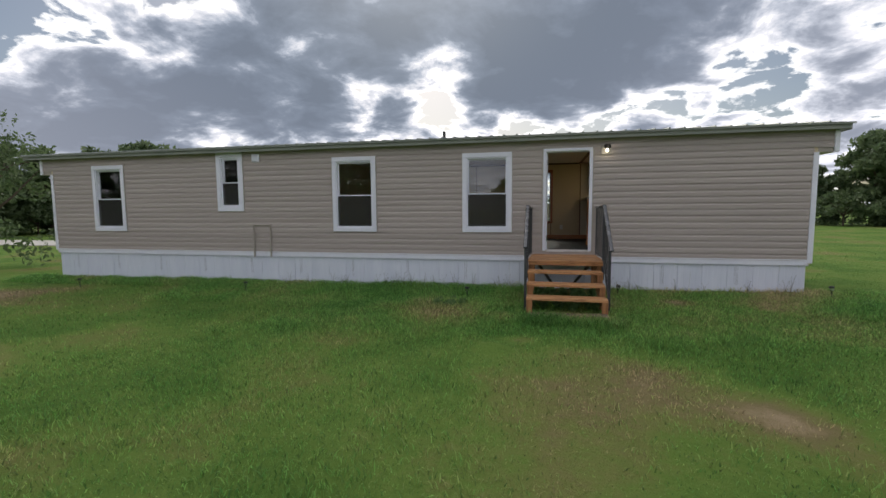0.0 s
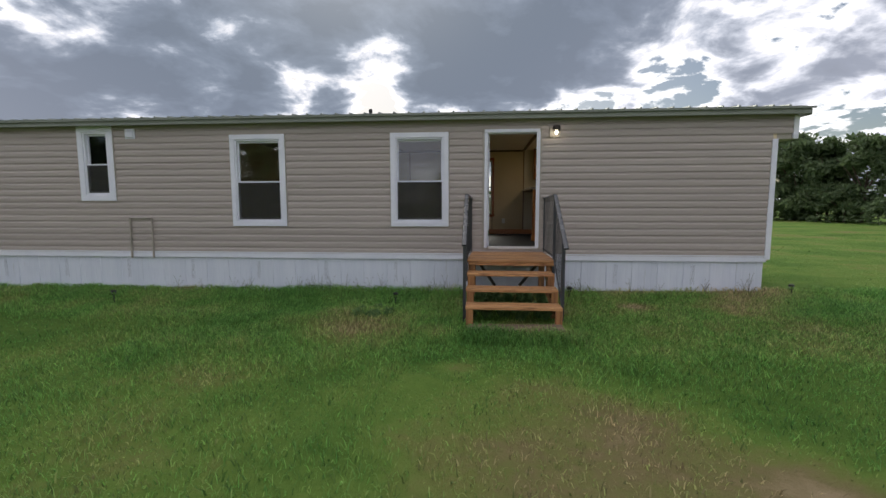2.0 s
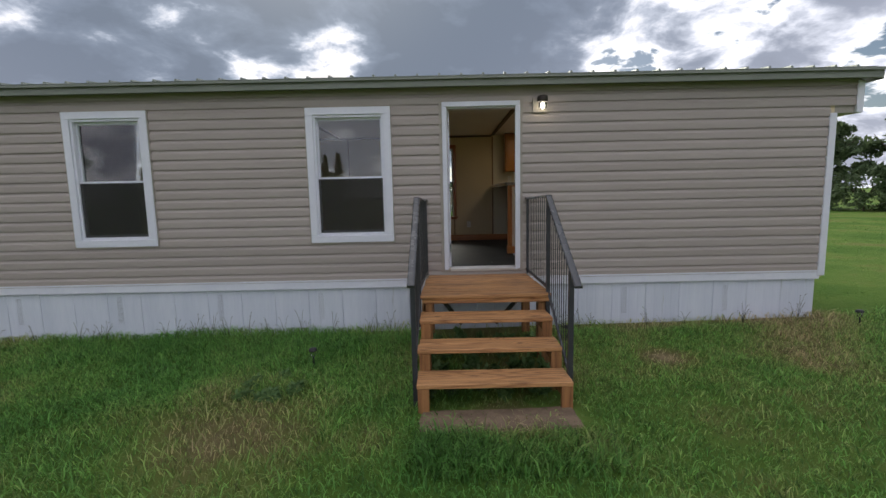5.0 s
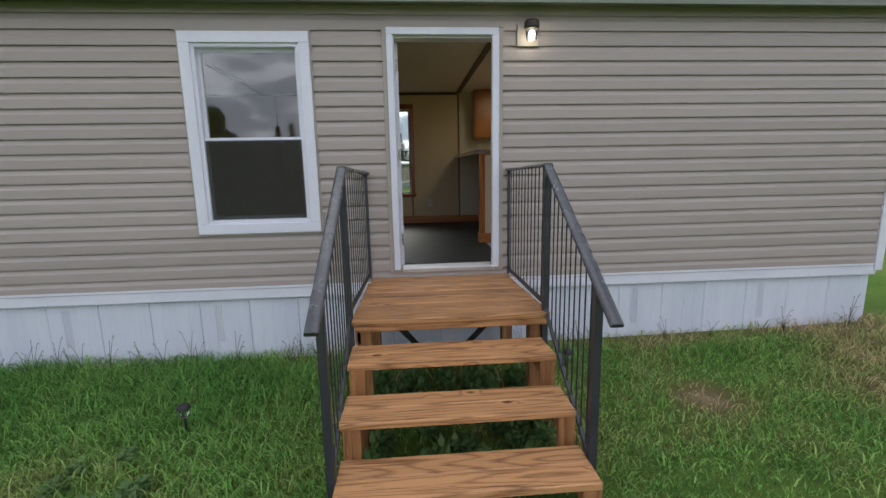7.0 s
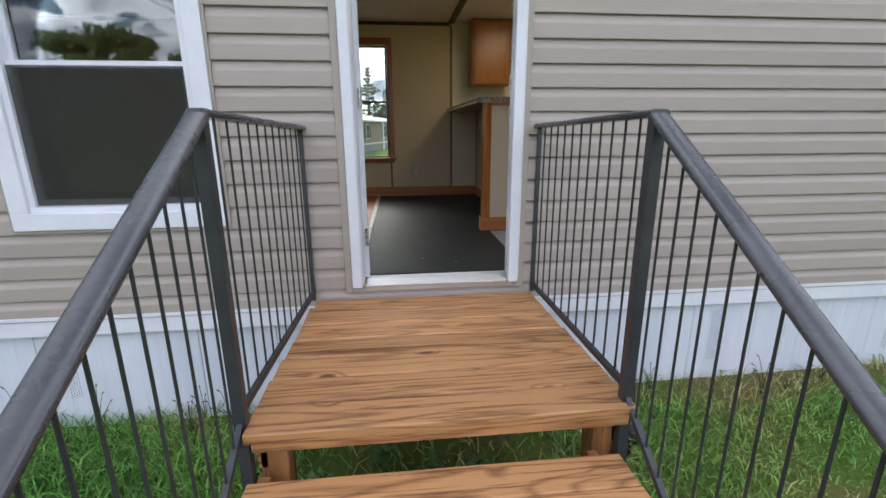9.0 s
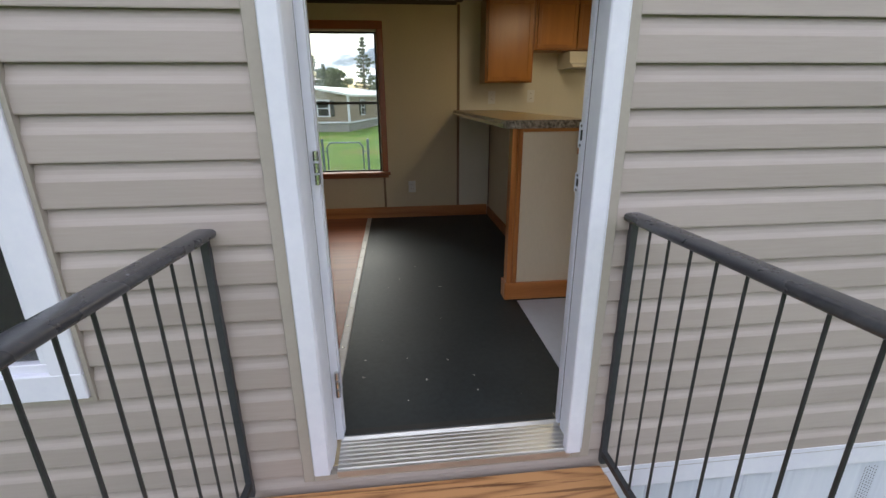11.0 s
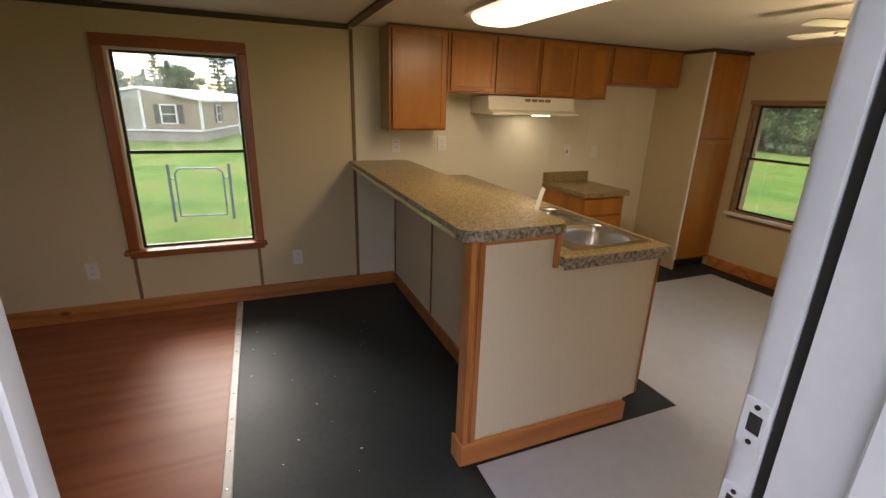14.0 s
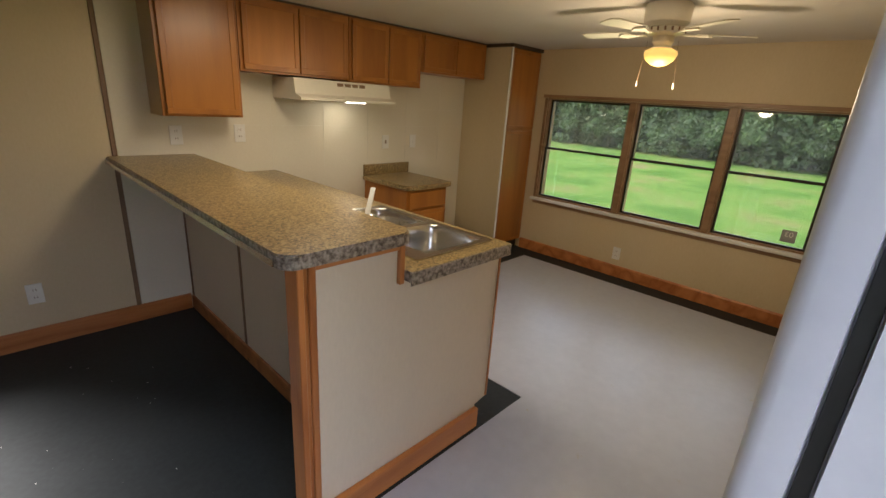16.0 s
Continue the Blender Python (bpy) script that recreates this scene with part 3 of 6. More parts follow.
def build_ground():
    rng = np.random.RandomState(3)
    rad = np.concatenate([np.linspace(0, 14, 57)[1:], np.geomspace(14.5, 1500, 40)])
    ang = np.linspace(0, 2 * np.pi, 97)[:-1]
    cx, cy = -1.0, -4.0
    pts = [(cx, cy, 0.0)]
    for r in rad:
        for a in ang:
            x, y = cx + r * math.cos(a), cy + r * math.sin(a)
            pts.append((x, y, ground_z(x, y) - (0.0 if r < 60 else (r - 60) * 0.002)))
    n = len(ang)
    fs = [(1 + i, 1 + (i + 1) % n, 0) for i in range(n)]
    quads = []
    for k in range(len(rad) - 1):
        b = 1 + k * n
        quads += [(b + i, b + n + i, b + n + (i + 1) % n, b + (i + 1) % n) for i in range(n)]
    me = bpy.data.meshes.new("ground")
    me.from_pydata(pts, [], fs + quads)
    me.materials.append(M["lawn"])
    for p in me.polygons:
        p.use_smooth = True
    me.flip_normals() if me.polygons[0].normal.z < 0 else None
    return tagged(new("ground", me), "mown lawn with worn yellow and bare patches", "lawn", kind="structure")


ground = build_ground()

# ---- house shell ----
wall_front = solid("wall_front", holed_wall(0, WEST, 4.10, 0.50, 2.80, 0.006, 0.1425, [(a + c - 0.01, b - c + 0.01, l + c - 0.01, h - c + 0.01) for a, b, l, h, c in WINDOWS] + [DOOR_IN]), M["panel"], "taupe vinyl-sided long wall of the mobile home", "wall", kind="structure")
SITE[0] = INDOOR
wall_back = solid("wall_back", holed_wall(0, WEST, 4.10, 0.50, 2.80, BACK, 3.42, [BACK_WIN]), M["panel"], "tan vinyl-panelled wall with one window", "wall", kind="structure")
wall_east = solid("wall_east", holed_wall(1, FRONT_IN, BACK, 0.50, 2.80, EAST, 4.10, EAST_WIN), M["panel"], "tan panelled end wall with three windows", "wall", kind="structure")
wall_west = solid("wall_west", boxed(WEST, WEST + 0.12, FRONT_IN, BACK, 0.50, 2.80), M["panel"], "plain end wall", "wall", kind="structure")
# Unseen wall added to close the room, set so window_3 lights it too.
partition = solid("wall_added_partition", boxed(-5.35, -5.25, FRONT_IN, BACK, F, CEIL), M["panel"], "added tan wall, unseen, closing off the room", "wall", kind="structure")
ceiling = solid("ceiling", boxed(WEST + 0.12, EAST, FRONT_IN, BACK, CEIL, CEIL + 0.08), M["ceiling"], "off-white textured ceiling", "ceiling", kind="structure")
subfloor = solid("floor", boxed(WEST + 0.12, EAST, FRONT_IN, BACK, 0.56, F - 0.004), M["black_floor"], "black bare underlayment floor", "floor", kind="structure")

# floor coverings: each sheet lies a few millimetres proud
bm = bmesh.new()
box(bm, 0.565, 3.75, FRONT_IN, 1.165, F - 0.004, F)
box(bm, 1.74, 3.75, 1.165, 2.53, F - 0.004, F)
solid("floor_white_vinyl", bm, M["white_floor"], "scuffed grey-white sheet vinyl floor", "floor", kind="structure")
brown = solid("floor_brown_vinyl", boxed(-5.25, -0.425, FRONT_IN, BACK, F - 0.004, F - 0.001), M["brown_floor"], "reddish brown wood-look plank floor", "floor", kind="structure")
bm = bmesh.new()
extrude(bm, [(-0.021, 0), (0.021, 0), (0.016, 0.004), (-0.016, 0.004)], lambda u, v: (-0.43 + u, FRONT_IN + 0.02, F - 0.001 + v), lambda u, v: (-0.405 + u, BACK - 0.03, F - 0.001 + v))
strip = solid("floor_strip", bm, M["joint_strip"], "pale metal joint strip between brown and black floors", "floor strip", kind="structure")
SITE[0] = Matrix.Identity(4)
screw = mesh_of("screw", lathe(bmesh.new(), [(0.006, 0), (0.006, 0.0015), (0.003, 0.0025)], (0, 0, 0), 8), M["steel"])
for i in range(14):
    y = 0.3 + i * 0.22
    piece("screw", screw, strip, INDOOR.translation + Vector((-0.43 + 0.008 * (y - 0.2), y, F + 0.003)) * 0.982)

rng = np.random.RandomState(17)
n = 36
cx, cy, t = rng.uniform(-0.36, 0.44, n), rng.uniform(0.25, 2.9, n), rng.rand(n) * np.pi
ln, wd = 0.002 + 0.008 * rng.rand(n) ** 2, 0.0012 + 0.0018 * rng.rand(n)
along, across = np.stack([np.cos(t) * ln, np.sin(t) * ln, 0 * t], 1), np.stack([-np.sin(t) * wd, np.cos(t) * wd, 0 * t], 1)
mid = np.stack([cx, cy, np.full(n, (F - 0.004) * 0.982 + 0.0235 + 0.0012)], 1)
flecks = np.stack([mid - along, mid - across, mid + along, mid + across], 1).reshape(-1, 3)
tagged(new("paint_flecks", fast_mesh("paint_flecks", flecks, np.arange(4 * n).reshape(-1, 4), M["white_plastic"])), "small white paint flecks on the black floor", "paint flecks", kind="stuff")

SITE[0] = INDOOR
# skirting baseboards
def baseboard(name, p, q, side, h=0.108, t=0.016):
    """A board along a wall foot from p to q; side: the way it stands off the wall."""
    sx, sy = side
    prof = [(0, 0), (t, 0), (t, h - 0.012), (t * 0.45, h), (0, h)]
    bm = bmesh.new()
    extrude(bm, prof, lambda u, v: (p[0] + sx * u, p[1] + sy * u, F - 0.002 + v), lambda u, v: (q[0] + sx * u, q[1] + sy * u, F - 0.002 + v))
    return solid(name, bm, M["pine"], "orange-stained pine baseboard", "baseboard", kind="structure")


baseboard("baseboard", (-5.25, BACK), (0.81, BACK), (0, -1))
baseboard("baseboard", (EAST, FRONT_IN + 0.02), (EAST, 2.74), (-1, 0))
baseboard("baseboard", (0.55, FRONT_IN), (EAST - 0.02, FRONT_IN), (0, 1))
baseboard("baseboard", (-5.25, FRONT_IN), (-0.55, FRONT_IN), (0, 1))

# batten strips over the panel joints
def batten(x0, x1, y0, y1, z0, z1):
    return solid("batten", boxed(x0, x1, y0, y1, z0, z1, 0.003), M["batten"], "thin brown batten over a wall panel joint", "batten", kind="structure")


batten(0.495, 0.52, BACK - 0.008, BACK, F + 0.093, CEIL - 0.03)
for x in (-1.03, -0.235):
    batten(x - 0.011, x + 0.011, BACK - 0.007, BACK, F + 0.093, 1.115)
batten(-2.25, -2.228, BACK - 0.007, BACK, F + 0.093, CEIL - 0.03)
# ceiling trims
solid("trim_ceiling", boxed(-5.25, 0.49, BACK - 0.022, BACK, CEIL - 0.035, CEIL, 0.004), M["beam"], "dark brown cove trim", "trim", kind="structure")
for x in (0.505, -0.97, -2.4, -3.85):
    solid("trim_ceiling", boxed(x - 0.032, x + 0.032, FRONT_IN, BACK - 0.024, CEIL - 0.016, CEIL, 0.003), M["beam"], "dark brown ceiling joint trim", "trim", kind="structure")
# cream kitchen wall sheet
kitchen = solid("wall_kitchen_sheet", boxed(0.522, 3.468, BACK - 0.006, BACK, F, CEIL), M["panel_cream"], "cream wall sheet behind the kitchen", "wall", kind="structure")
bm = bmesh.new()
for k in range(6):
    x = 1.03 + 0.42 * k
    box(bm, x, x + 0.004, BACK - 0.0075, BACK - 0.006, 1.6, 2.3)
for z in (1.92, 2.075):
    box(bm, 0.53, 3.46, BACK - 0.0075, BACK - 0.006, z, z + 0.003)
solid("trim_sheet_joints", bm, M["enamel"], "faint joints of the cream wall sheet", "trim", kind="structure")

SITE[0] = Matrix.Identity(4)
# gable overhang boxes, roof, fascia
for x0, x1 in ((4.10, 4.39), (-12.73, WEST)):
    solid("overhang", boxed(x0, x1, 0.006, 3.42, 2.42, 2.80), M["siding_trim"], "boxed gable overhang", "overhang", kind="structure")
RX0, RX1, EAVE_Y, EAVE_Z, RIDGE_Y, RIDGE_Z = -13.12, 4.52, -0.20, 2.885, 1.71, 3.12
roof = solid("roof", boxed(-12.73, 4.39, 0.006, 3.42, 2.80, 2.86), M["fascia"], "low metal roof of the mobile home", "roof", kind="structure")
solid("trim_soffit", boxed(RX0 + 0.06, RX1 - 0.06, -0.14, 0.004, 2.80, 2.815), M["fascia"], "painted soffit under the eave", "trim", kind="structure")
solid("trim_fascia", boxed(RX0 + 0.05, RX1 - 0.05, -0.16, -0.14, 2.775, 2.872, 0.003), M["fascia"], "grey-green painted fascia board", "trim", kind="structure")
for x in (RX0 + 0.03, RX1 - 0.05):
    bm = bmesh.new()
    extrude(bm, [(-0.15, 2.76), (3.55, 2.76), (3.55, 2.86), (RIDGE_Y, RIDGE_Z - 0.03), (-0.15, 2.87)], lambda y, z: (x, y, z), lambda y, z: (x + 0.02, y, z))
    solid("trim_rake", bm, M["fascia"], "painted rake board at the gable", "trim", kind="structure")


def roof_panel(w):
    """One ribbed sheet from eave to ridge, with its major rib at its edge."""
    prof = [(0, 0.0), (0.008, 0.022), (0.026, 0.022), (0.034, 0.0), (w, 0.0), (w, -0.004), (0, -0.004)]
    bm = bmesh.new()
    extrude(bm, prof, lambda u, v: (u, EAVE_Y, EAVE_Z + v), lambda u, v: (u, RIDGE_Y, RIDGE_Z + v))
    extrude(bm, prof, lambda u, v: (u, RIDGE_Y, RIDGE_Z + v), lambda u, v: (u, 3.62, EAVE_Z + v))
    return mesh_of("roof_panel", bm, M["roof_metal"])


PITCH = 0.2425
rp = roof_panel(PITCH)
count = int((RX1 - RX0) / PITCH)
for i in range(count):
    piece("roof_panel", rp, roof, (RX0 + 0.03 + i * PITCH, 0, 0))
solid("trim_eave", boxed(RX0, RX1, EAVE_Y + 0.004, EAVE_Y + 0.024, EAVE_Z - 0.035, EAVE_Z - 0.006), M["fascia"], "metal drip edge at the eave", "trim", kind="structure")

vent_pipe = thing("roof_vent_pipe", (-2.70, 1.43, 3.08), "short dark vent pipe standing on the metal roof", "vent pipe")
part("pipe", rod(bmesh.new(), (-2.70, 1.43, 3.07), (-2.70, 1.43, 3.29), 0.035, 12), M["black_plastic"], vent_pipe)
part("flashing", lathe(bmesh.new(), [(0.11, 0.0), (0.06, 0.04), (0.04, 0.06)], (-2.70, 1.43, 3.065), 14), M["rubber"], vent_pipe)

# corner trims
for x0, x1, z0, z1 in ((4.03, 4.112, 0.52, 2.42), (4.325, 4.402, 2.42, 2.78), (-12.432, -12.36, 0.55, 2.42), (-12.742, -12.67, 2.42, 2.78)):
    bm = boxed(x0, x1, -0.028, 0.006, z0, z1, 0.004)
    box(bm, x1 - 0.012 if x0 > 0 else x0, x1 if x0 > 0 else x0 + 0.012, 0.006, 0.10, z0, z1)
    solid("trim_corner", bm, M["white_vinyl"], "white vinyl corner post", "trim", kind="structure")

# ---- siding: each lap board is a piece, cut at the openings ----
LAP, FIRST = 0.1140, 0.5640
PROFILE = [(0.004, 0.016), (-0.0125, 0.016), (-0.0138, 0.0), (-0.0172, -0.001), (-0.0182, 0.003), (-0.0165, 0.066), (-0.0135, 0.074), (-0.0092, 0.083), (-0.0055, 0.094), (-0.0034, 0.104), (0.0, 0.118), (0.004, 0.118)]


def siding_board(x0, x1, z, top):
    bm = bmesh.new()
    prof = [(y, min(v, top - z)) for y, v in PROFILE]
    extrude(bm, prof, lambda u, v: (x0, u, z + v), lambda u, v: (x1, u, z + v))
    return mesh_of("siding_board", bm, M["siding"])


cuts = [(a + c * 0.6, b - c * 0.6, l + c * 0.8, h - c * 0.8) for a, b, l, h, c in WINDOWS] + [(DOOR[0] + 0.02, DOOR[1] - 0.02, 0.70, 2.59)]
for k in range(20):
    z = FIRST + LAP * k
    lo, hi = (WEST + 0.05, 4.04) if z < 2.40 else (-12.68, 4.335)
    gaps = sorted((a, b) for a, b, l, h in cuts if z < h and z + LAP > l)
    edges = [lo] + [e for g in gaps for e in g] + [hi]
    for a, b in zip(edges[::2], edges[1::2]):
        piece("siding_board", siding_board(a, b, z, 2.80), wall_front, (0, 0, 0))

# ---- skirting under the house ----
skirt = solid("skirting", boxed(-12.36, 4.05, 0.045, 0.06, -0.25, 0.50), M["skirt"], "white vinyl skirting panels with grass at the foot", "skirting", kind="structure")


def skirt_panel(w, vented):
    prof = [(0.0005, 0.012)]
    for k in range(4):
        u = w * k / 4
        prof += [(u + 0.003, 0.0014 if k else 0.004), (u + 0.014, 0.0), (u + w / 4 - 0.014, 0.0), (u + w / 4 - 0.003, 0.0014)]
    prof += [(w - 0.0005, 0.012), (w - 0.0005, 0.024), (0.0005, 0.024)]
    bm = bmesh.new()
    extrude(bm, prof, lambda u, v: (u, 0.02 + v, -0.25), lambda u, v: (u, 0.02 + v, 0.485))
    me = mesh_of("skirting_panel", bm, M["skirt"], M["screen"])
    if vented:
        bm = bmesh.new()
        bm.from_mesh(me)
        # No holes are cut: dark quads on the face paint the shade inside them.
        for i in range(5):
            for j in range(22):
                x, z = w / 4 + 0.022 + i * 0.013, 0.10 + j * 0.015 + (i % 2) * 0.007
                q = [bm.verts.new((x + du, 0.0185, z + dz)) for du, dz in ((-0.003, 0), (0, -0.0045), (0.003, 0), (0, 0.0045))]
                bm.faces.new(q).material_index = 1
        bm.to_mesh(me)
        bm.free()
    return me


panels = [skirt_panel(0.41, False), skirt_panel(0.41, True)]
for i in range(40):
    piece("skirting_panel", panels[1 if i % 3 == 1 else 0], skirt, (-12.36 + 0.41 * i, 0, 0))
bm = bmesh.new()
extrude(bm, [(0.02, 0), (-0.012, 0), (-0.014, 0.005), (-0.014, 0.085), (-0.02, 0.09), (-0.02, 0.108), (0.0, 0.112), (0.02, 0.112)], lambda y, z: (-12.37, y, 0.478 + z), lambda y, z: (4.06, y, 0.478 + z))
solid("trim_skirting", bm, M["white_vinyl"], "white skirting top rail", "trim", kind="structure")


# ---- windows of the front ----
def board4(parent, name, x0, x1, z0, z1, w, y0, y1, m, bevel=0.003, label="", bottom=None):
    """Four boards round an opening, each a part."""
    bw = bottom or w
    for n, q in (("head_" + name, (x0, x1, z1 - w, z1)), (name, (x0, x0 + w, z0 + bw, z1 - w)), (name, (x1 - w, x1, z0 + bw, z1 - w)), ("sill_" + name, (x0, x1, z0, z0 + bw))):
        part(n, boxed(q[0], q[1], y0, y1, q[2], q[3], bevel), m, parent, label)


def front_window(i, x0, x1, z0, z1, c):
    ob = thing(f"window_{i}", ((x0 + x1) / 2, 0, z0), "white vinyl sash window with dark glass in taupe siding", "window", kind="structure")
    board4(ob, "casing", x0, x1, z0, z1, c * 0.72, -0.036, -0.004, M["white_vinyl"])
    bm = bmesh.new()
    for q in ((x0 - 0.014, x1 + 0.014, z0 - 0.016, z0 - 0.001), (x0 - 0.014, x0 - 0.001, z0, z1), (x1 + 0.001, x1 + 0.014, z0, z1), (x0 - 0.014, x1 + 0.014, z1 + 0.001, z1 + 0.012)):
        box(bm, q[0], q[1], -0.026, -0.004, q[2], q[3])
    part("j_channel", bm, M["siding_trim"], ob, "taupe channel round the casing")
    a, b, l, h = x0 + c * 0.72, x1 - c * 0.72, z0 + c * 0.72, z1 - c * 0.72
    board4(ob, "window_frame", a, b, l, h, c * 0.24, -0.018, 0.075, M["white_vinyl"], 0.002)
    a, b, l, h = a + c * 0.24, b - c * 0.24, l + c * 0.24, h - c * 0.24
    mid = l + (h - l) * 0.48
    for n, lo, hi, y in (("lower_sash", l, mid + 0.018, 0.008), ("upper_sash", mid - 0.018, h, 0.036)):
        bm = bmesh.new()
        s = 0.02
        for q in ((a, b, lo, lo + s + 0.012), (a, b, hi - s - 0.01, hi), (a, a + s, lo + s + 0.012, hi - s - 0.01), (b - s, b, lo + s + 0.012, hi - s - 0.01)):
            box(bm, q[0], q[1], y, y + 0.024, q[2], q[3])
        sash = part(n, bm, M["white_vinyl"], ob)
        pane = part("pane", boxed(a + s - 0.004, b - s + 0.004, y + 0.010, y + 0.014, lo + s + 0.006, hi - s - 0.005), M["front_glass"], sash, "clear window pane")
        pane.visible_shadow = False
    part("insect_screen", boxed(a + 0.004, b - 0.004, -0.004, -0.003, l + 0.006, mid - 0.004), M["insect_screen"], ob, "fine dark insect screen over the lower sash")
    return ob


for i, (x0, x1, z0, z1, c) in enumerate(WINDOWS):
    front_window(i + 1, x0, x1, z0, z1, c)


# ---- entrance ----
door = thing("door_1", (0.01, 0, DOOR[2]), "white entrance door frame standing open with no leaf", "door frame", kind="structure")
x0, x1, z0, z1 = DOOR
for n, q in (("head_casing", (x0, x1, z1 - 0.055, z1)), ("casing", (x0, x0 + 0.052, z0, z1 - 0.055)), ("casing", (x1 - 0.052, x1, z0, z1 - 0.055))):
    part(n, boxed(q[0], q[1], -0.040, -0.004, q[2], q[3], 0.004), M["white_paint"], door)
bm = bmesh.new()
for q in ((x0 - 0.036, x0 - 0.001, z0 - 0.03, z1), (x1 + 0.001, x1 + 0.036, z0 - 0.03, z1), (x0 - 0.036, x1 + 0.036, z1 + 0.001, z1 + 0.016), (x0 - 0.001, x1 + 0.001, z0 - 0.03, z0 - 0.006)):
    box(bm, q[0], q[1], -0.028, -0.004, q[2], q[3], 0.002)
part("j_channel", bm, M["siding_trim"], door, "taupe channel round the casing")
JL, JR = -0.374, 0.424                      # faces of the jambs
# stepped jambs: casing bead, stop, groove for the weather strip, inner lip
HINGE_SIDE = [(-0.036, -0.03), (-0.018, -0.03), (-0.014, -0.024), (-0.014, -0.010), (-0.010, -0.004), (-0.010, 0.086), (-0.022, 0.088), (-0.022, 0.109), (0.010, 0.112), (0.012, 0.114), (0.012, 0.129), (0.010, 0.130), (0.010, 0.133), (0.014, 0.134), (0.014, 0.160), (0.010, 0.1665), (-0.036, 0.1665)]
LATCH_SIDE = [(-0.034, -0.03), (-0.022, -0.03), (-0.016, -0.024), (-0.016, -0.010), (-0.006, -0.004), (0.004, 0.0), (0.004, 0.079), (-0.009, 0.080), (-0.009, 0.097), (0.003, 0.099), (0.003, 0.127), (0.0015, 0.133), (-0.002, 0.1385), (-0.007, 0.142), (-0.014, 0.143), (-0.034, 0.143)]
# The latch-side seal is widened so its black also paints the groove's shade.
for s, xj, prof, sy, sw, su in ((1, JL, HINGE_SIDE, 0.0905, 0.005, -0.013), (-1, JR, LATCH_SIDE, 0.0885, 0.014, -0.004)):
    bm = bmesh.new()
    extrude(bm, prof, lambda u, v: (xj + s * u, v, z0 + 0.012), lambda u, v: (xj + s * u, v, z1 - 0.045))
    jamb = smooth(part("jamb", bm, M["white_paint"], door), 35)
    part("weather_strip", boxed(xj + s * su - 0.003, xj + s * su + 0.003, sy - sw / 2, sy + sw / 2, z0 + 0.03, z1 - 0.06, 0.001), M["rubber"], jamb, "black rubber weather strip")
bm = bmesh.new()
box(bm, JL - 0.02, JR + 0.02, -0.03, 0.168, z1 - 0.058, z1 - 0.045)
box(bm, JL - 0.02, JR + 0.02, 0.0, 0.112, z1 - 0.070, z1 - 0.058)
part("head_jamb", bm, M["white_paint"], door)
# strike plates on one jamb, hinge leaf on the other
def strike(z, h):
    bm = bmesh.new()
    xs = JR - 0.0035
    for q in ((0.100, 0.105, z, z + h), (0.125, 0.133, z, z + h), (0.105, 0.125, z, z + h * 0.3), (0.105, 0.125, z + h * 0.72, z + h)):
        box(bm, xs - 0.003, xs, q[0], q[1], q[2], q[3])
    pl = part("strike_plate", bm, M["white_paint"], door, "painted strike plate with a latch hole")
    part("latch_hole", boxed(xs - 0.001, xs + 0.001, 0.105, 0.125, z + h * 0.3, z + h * 0.72), M["screen"], pl)
    for zz in (z + h * 0.12, z + h * 0.88):
        part("plate_screw", rod(bmesh.new(), (xs - 0.005, 0.115, zz), (xs - 0.002, 0.115, zz), 0.004, 8), M["bronze"], pl)


strike(1.70, 0.075)
strike(1.565, 0.06)
for z in (0.88, 1.61, 2.33):
    hinge = part("hinge", boxed(JL + 0.0145, JL + 0.0155, 0.118, 0.158, z, z + 0.1), M["white_paint"], door, "hinge leaf without its door")
    for k in range(3):
        part("knuckle", rod(bmesh.new(), (JL + 0.007, 0.104, z + 0.002 + k * 0.034), (JL + 0.007, 0.104, z + 0.030 + k * 0.034), 0.0075, 10), M["steel"], hinge)
# ribbed sill and the inner bar
bm = bmesh.new()
prof = [(-0.030, -0.02), (-0.030, 0.004)]
for k in range(7):
    y = -0.022 + k * 0.019
    prof += [(y, 0.006), (y + 0.002, 0.010), (y + 0.011, 0.010), (y + 0.013, 0.006)]
prof += [(0.116, 0.016), (0.150, 0.018), (0.163, 0.012), (0.165, 0.001), (0.165, -0.02)]
extrude(bm, prof, lambda y, z: (JL + 0.002, y, z0 + z), lambda y, z: (JR - 0.002, y, z0 + z))
sill = part("threshold", bm, M["aluminium"], door, "ribbed aluminium threshold, worn and dirty")
part("threshold_seal", boxed(JL + 0.004, JR - 0.004, 0.120, 0.150, z0 + 0.016, z0 + 0.021, 0.002), M["rubber"], sill)
for k in range(6):
    part("sill_screw", lathe(bmesh.new(), [(0.006, 0), (0.006, 0.0015), (0.003, 0.0025)], (JL + 0.06 + k * 0.135, 0.157, z0 + 0.0135), 8), M["steel"], sill)


# ---- indoor windows ----
SITE[0] = INDOOR
bw = thing("window_5", (-0.615, BACK, 1.12), "dark bronze sash window in a red-stained wooden casing", "window", kind="structure")
a, b, l, h = BACK_WIN
for n, q, m in (("head_casing", (-1.05, -0.192, h, 2.520), "casing_x"), ("casing", (-1.05, a, 1.165, h), "casing"), ("casing", (b, -0.192, 1.165, h), "casing"), ("apron", (-1.05, -0.192, 1.105, 1.135), "casing_x")):
    part(n, boxed(q[0], q[1], BACK - 0.02, BACK - 0.001, q[2], q[3], 0.004), M[m], bw)
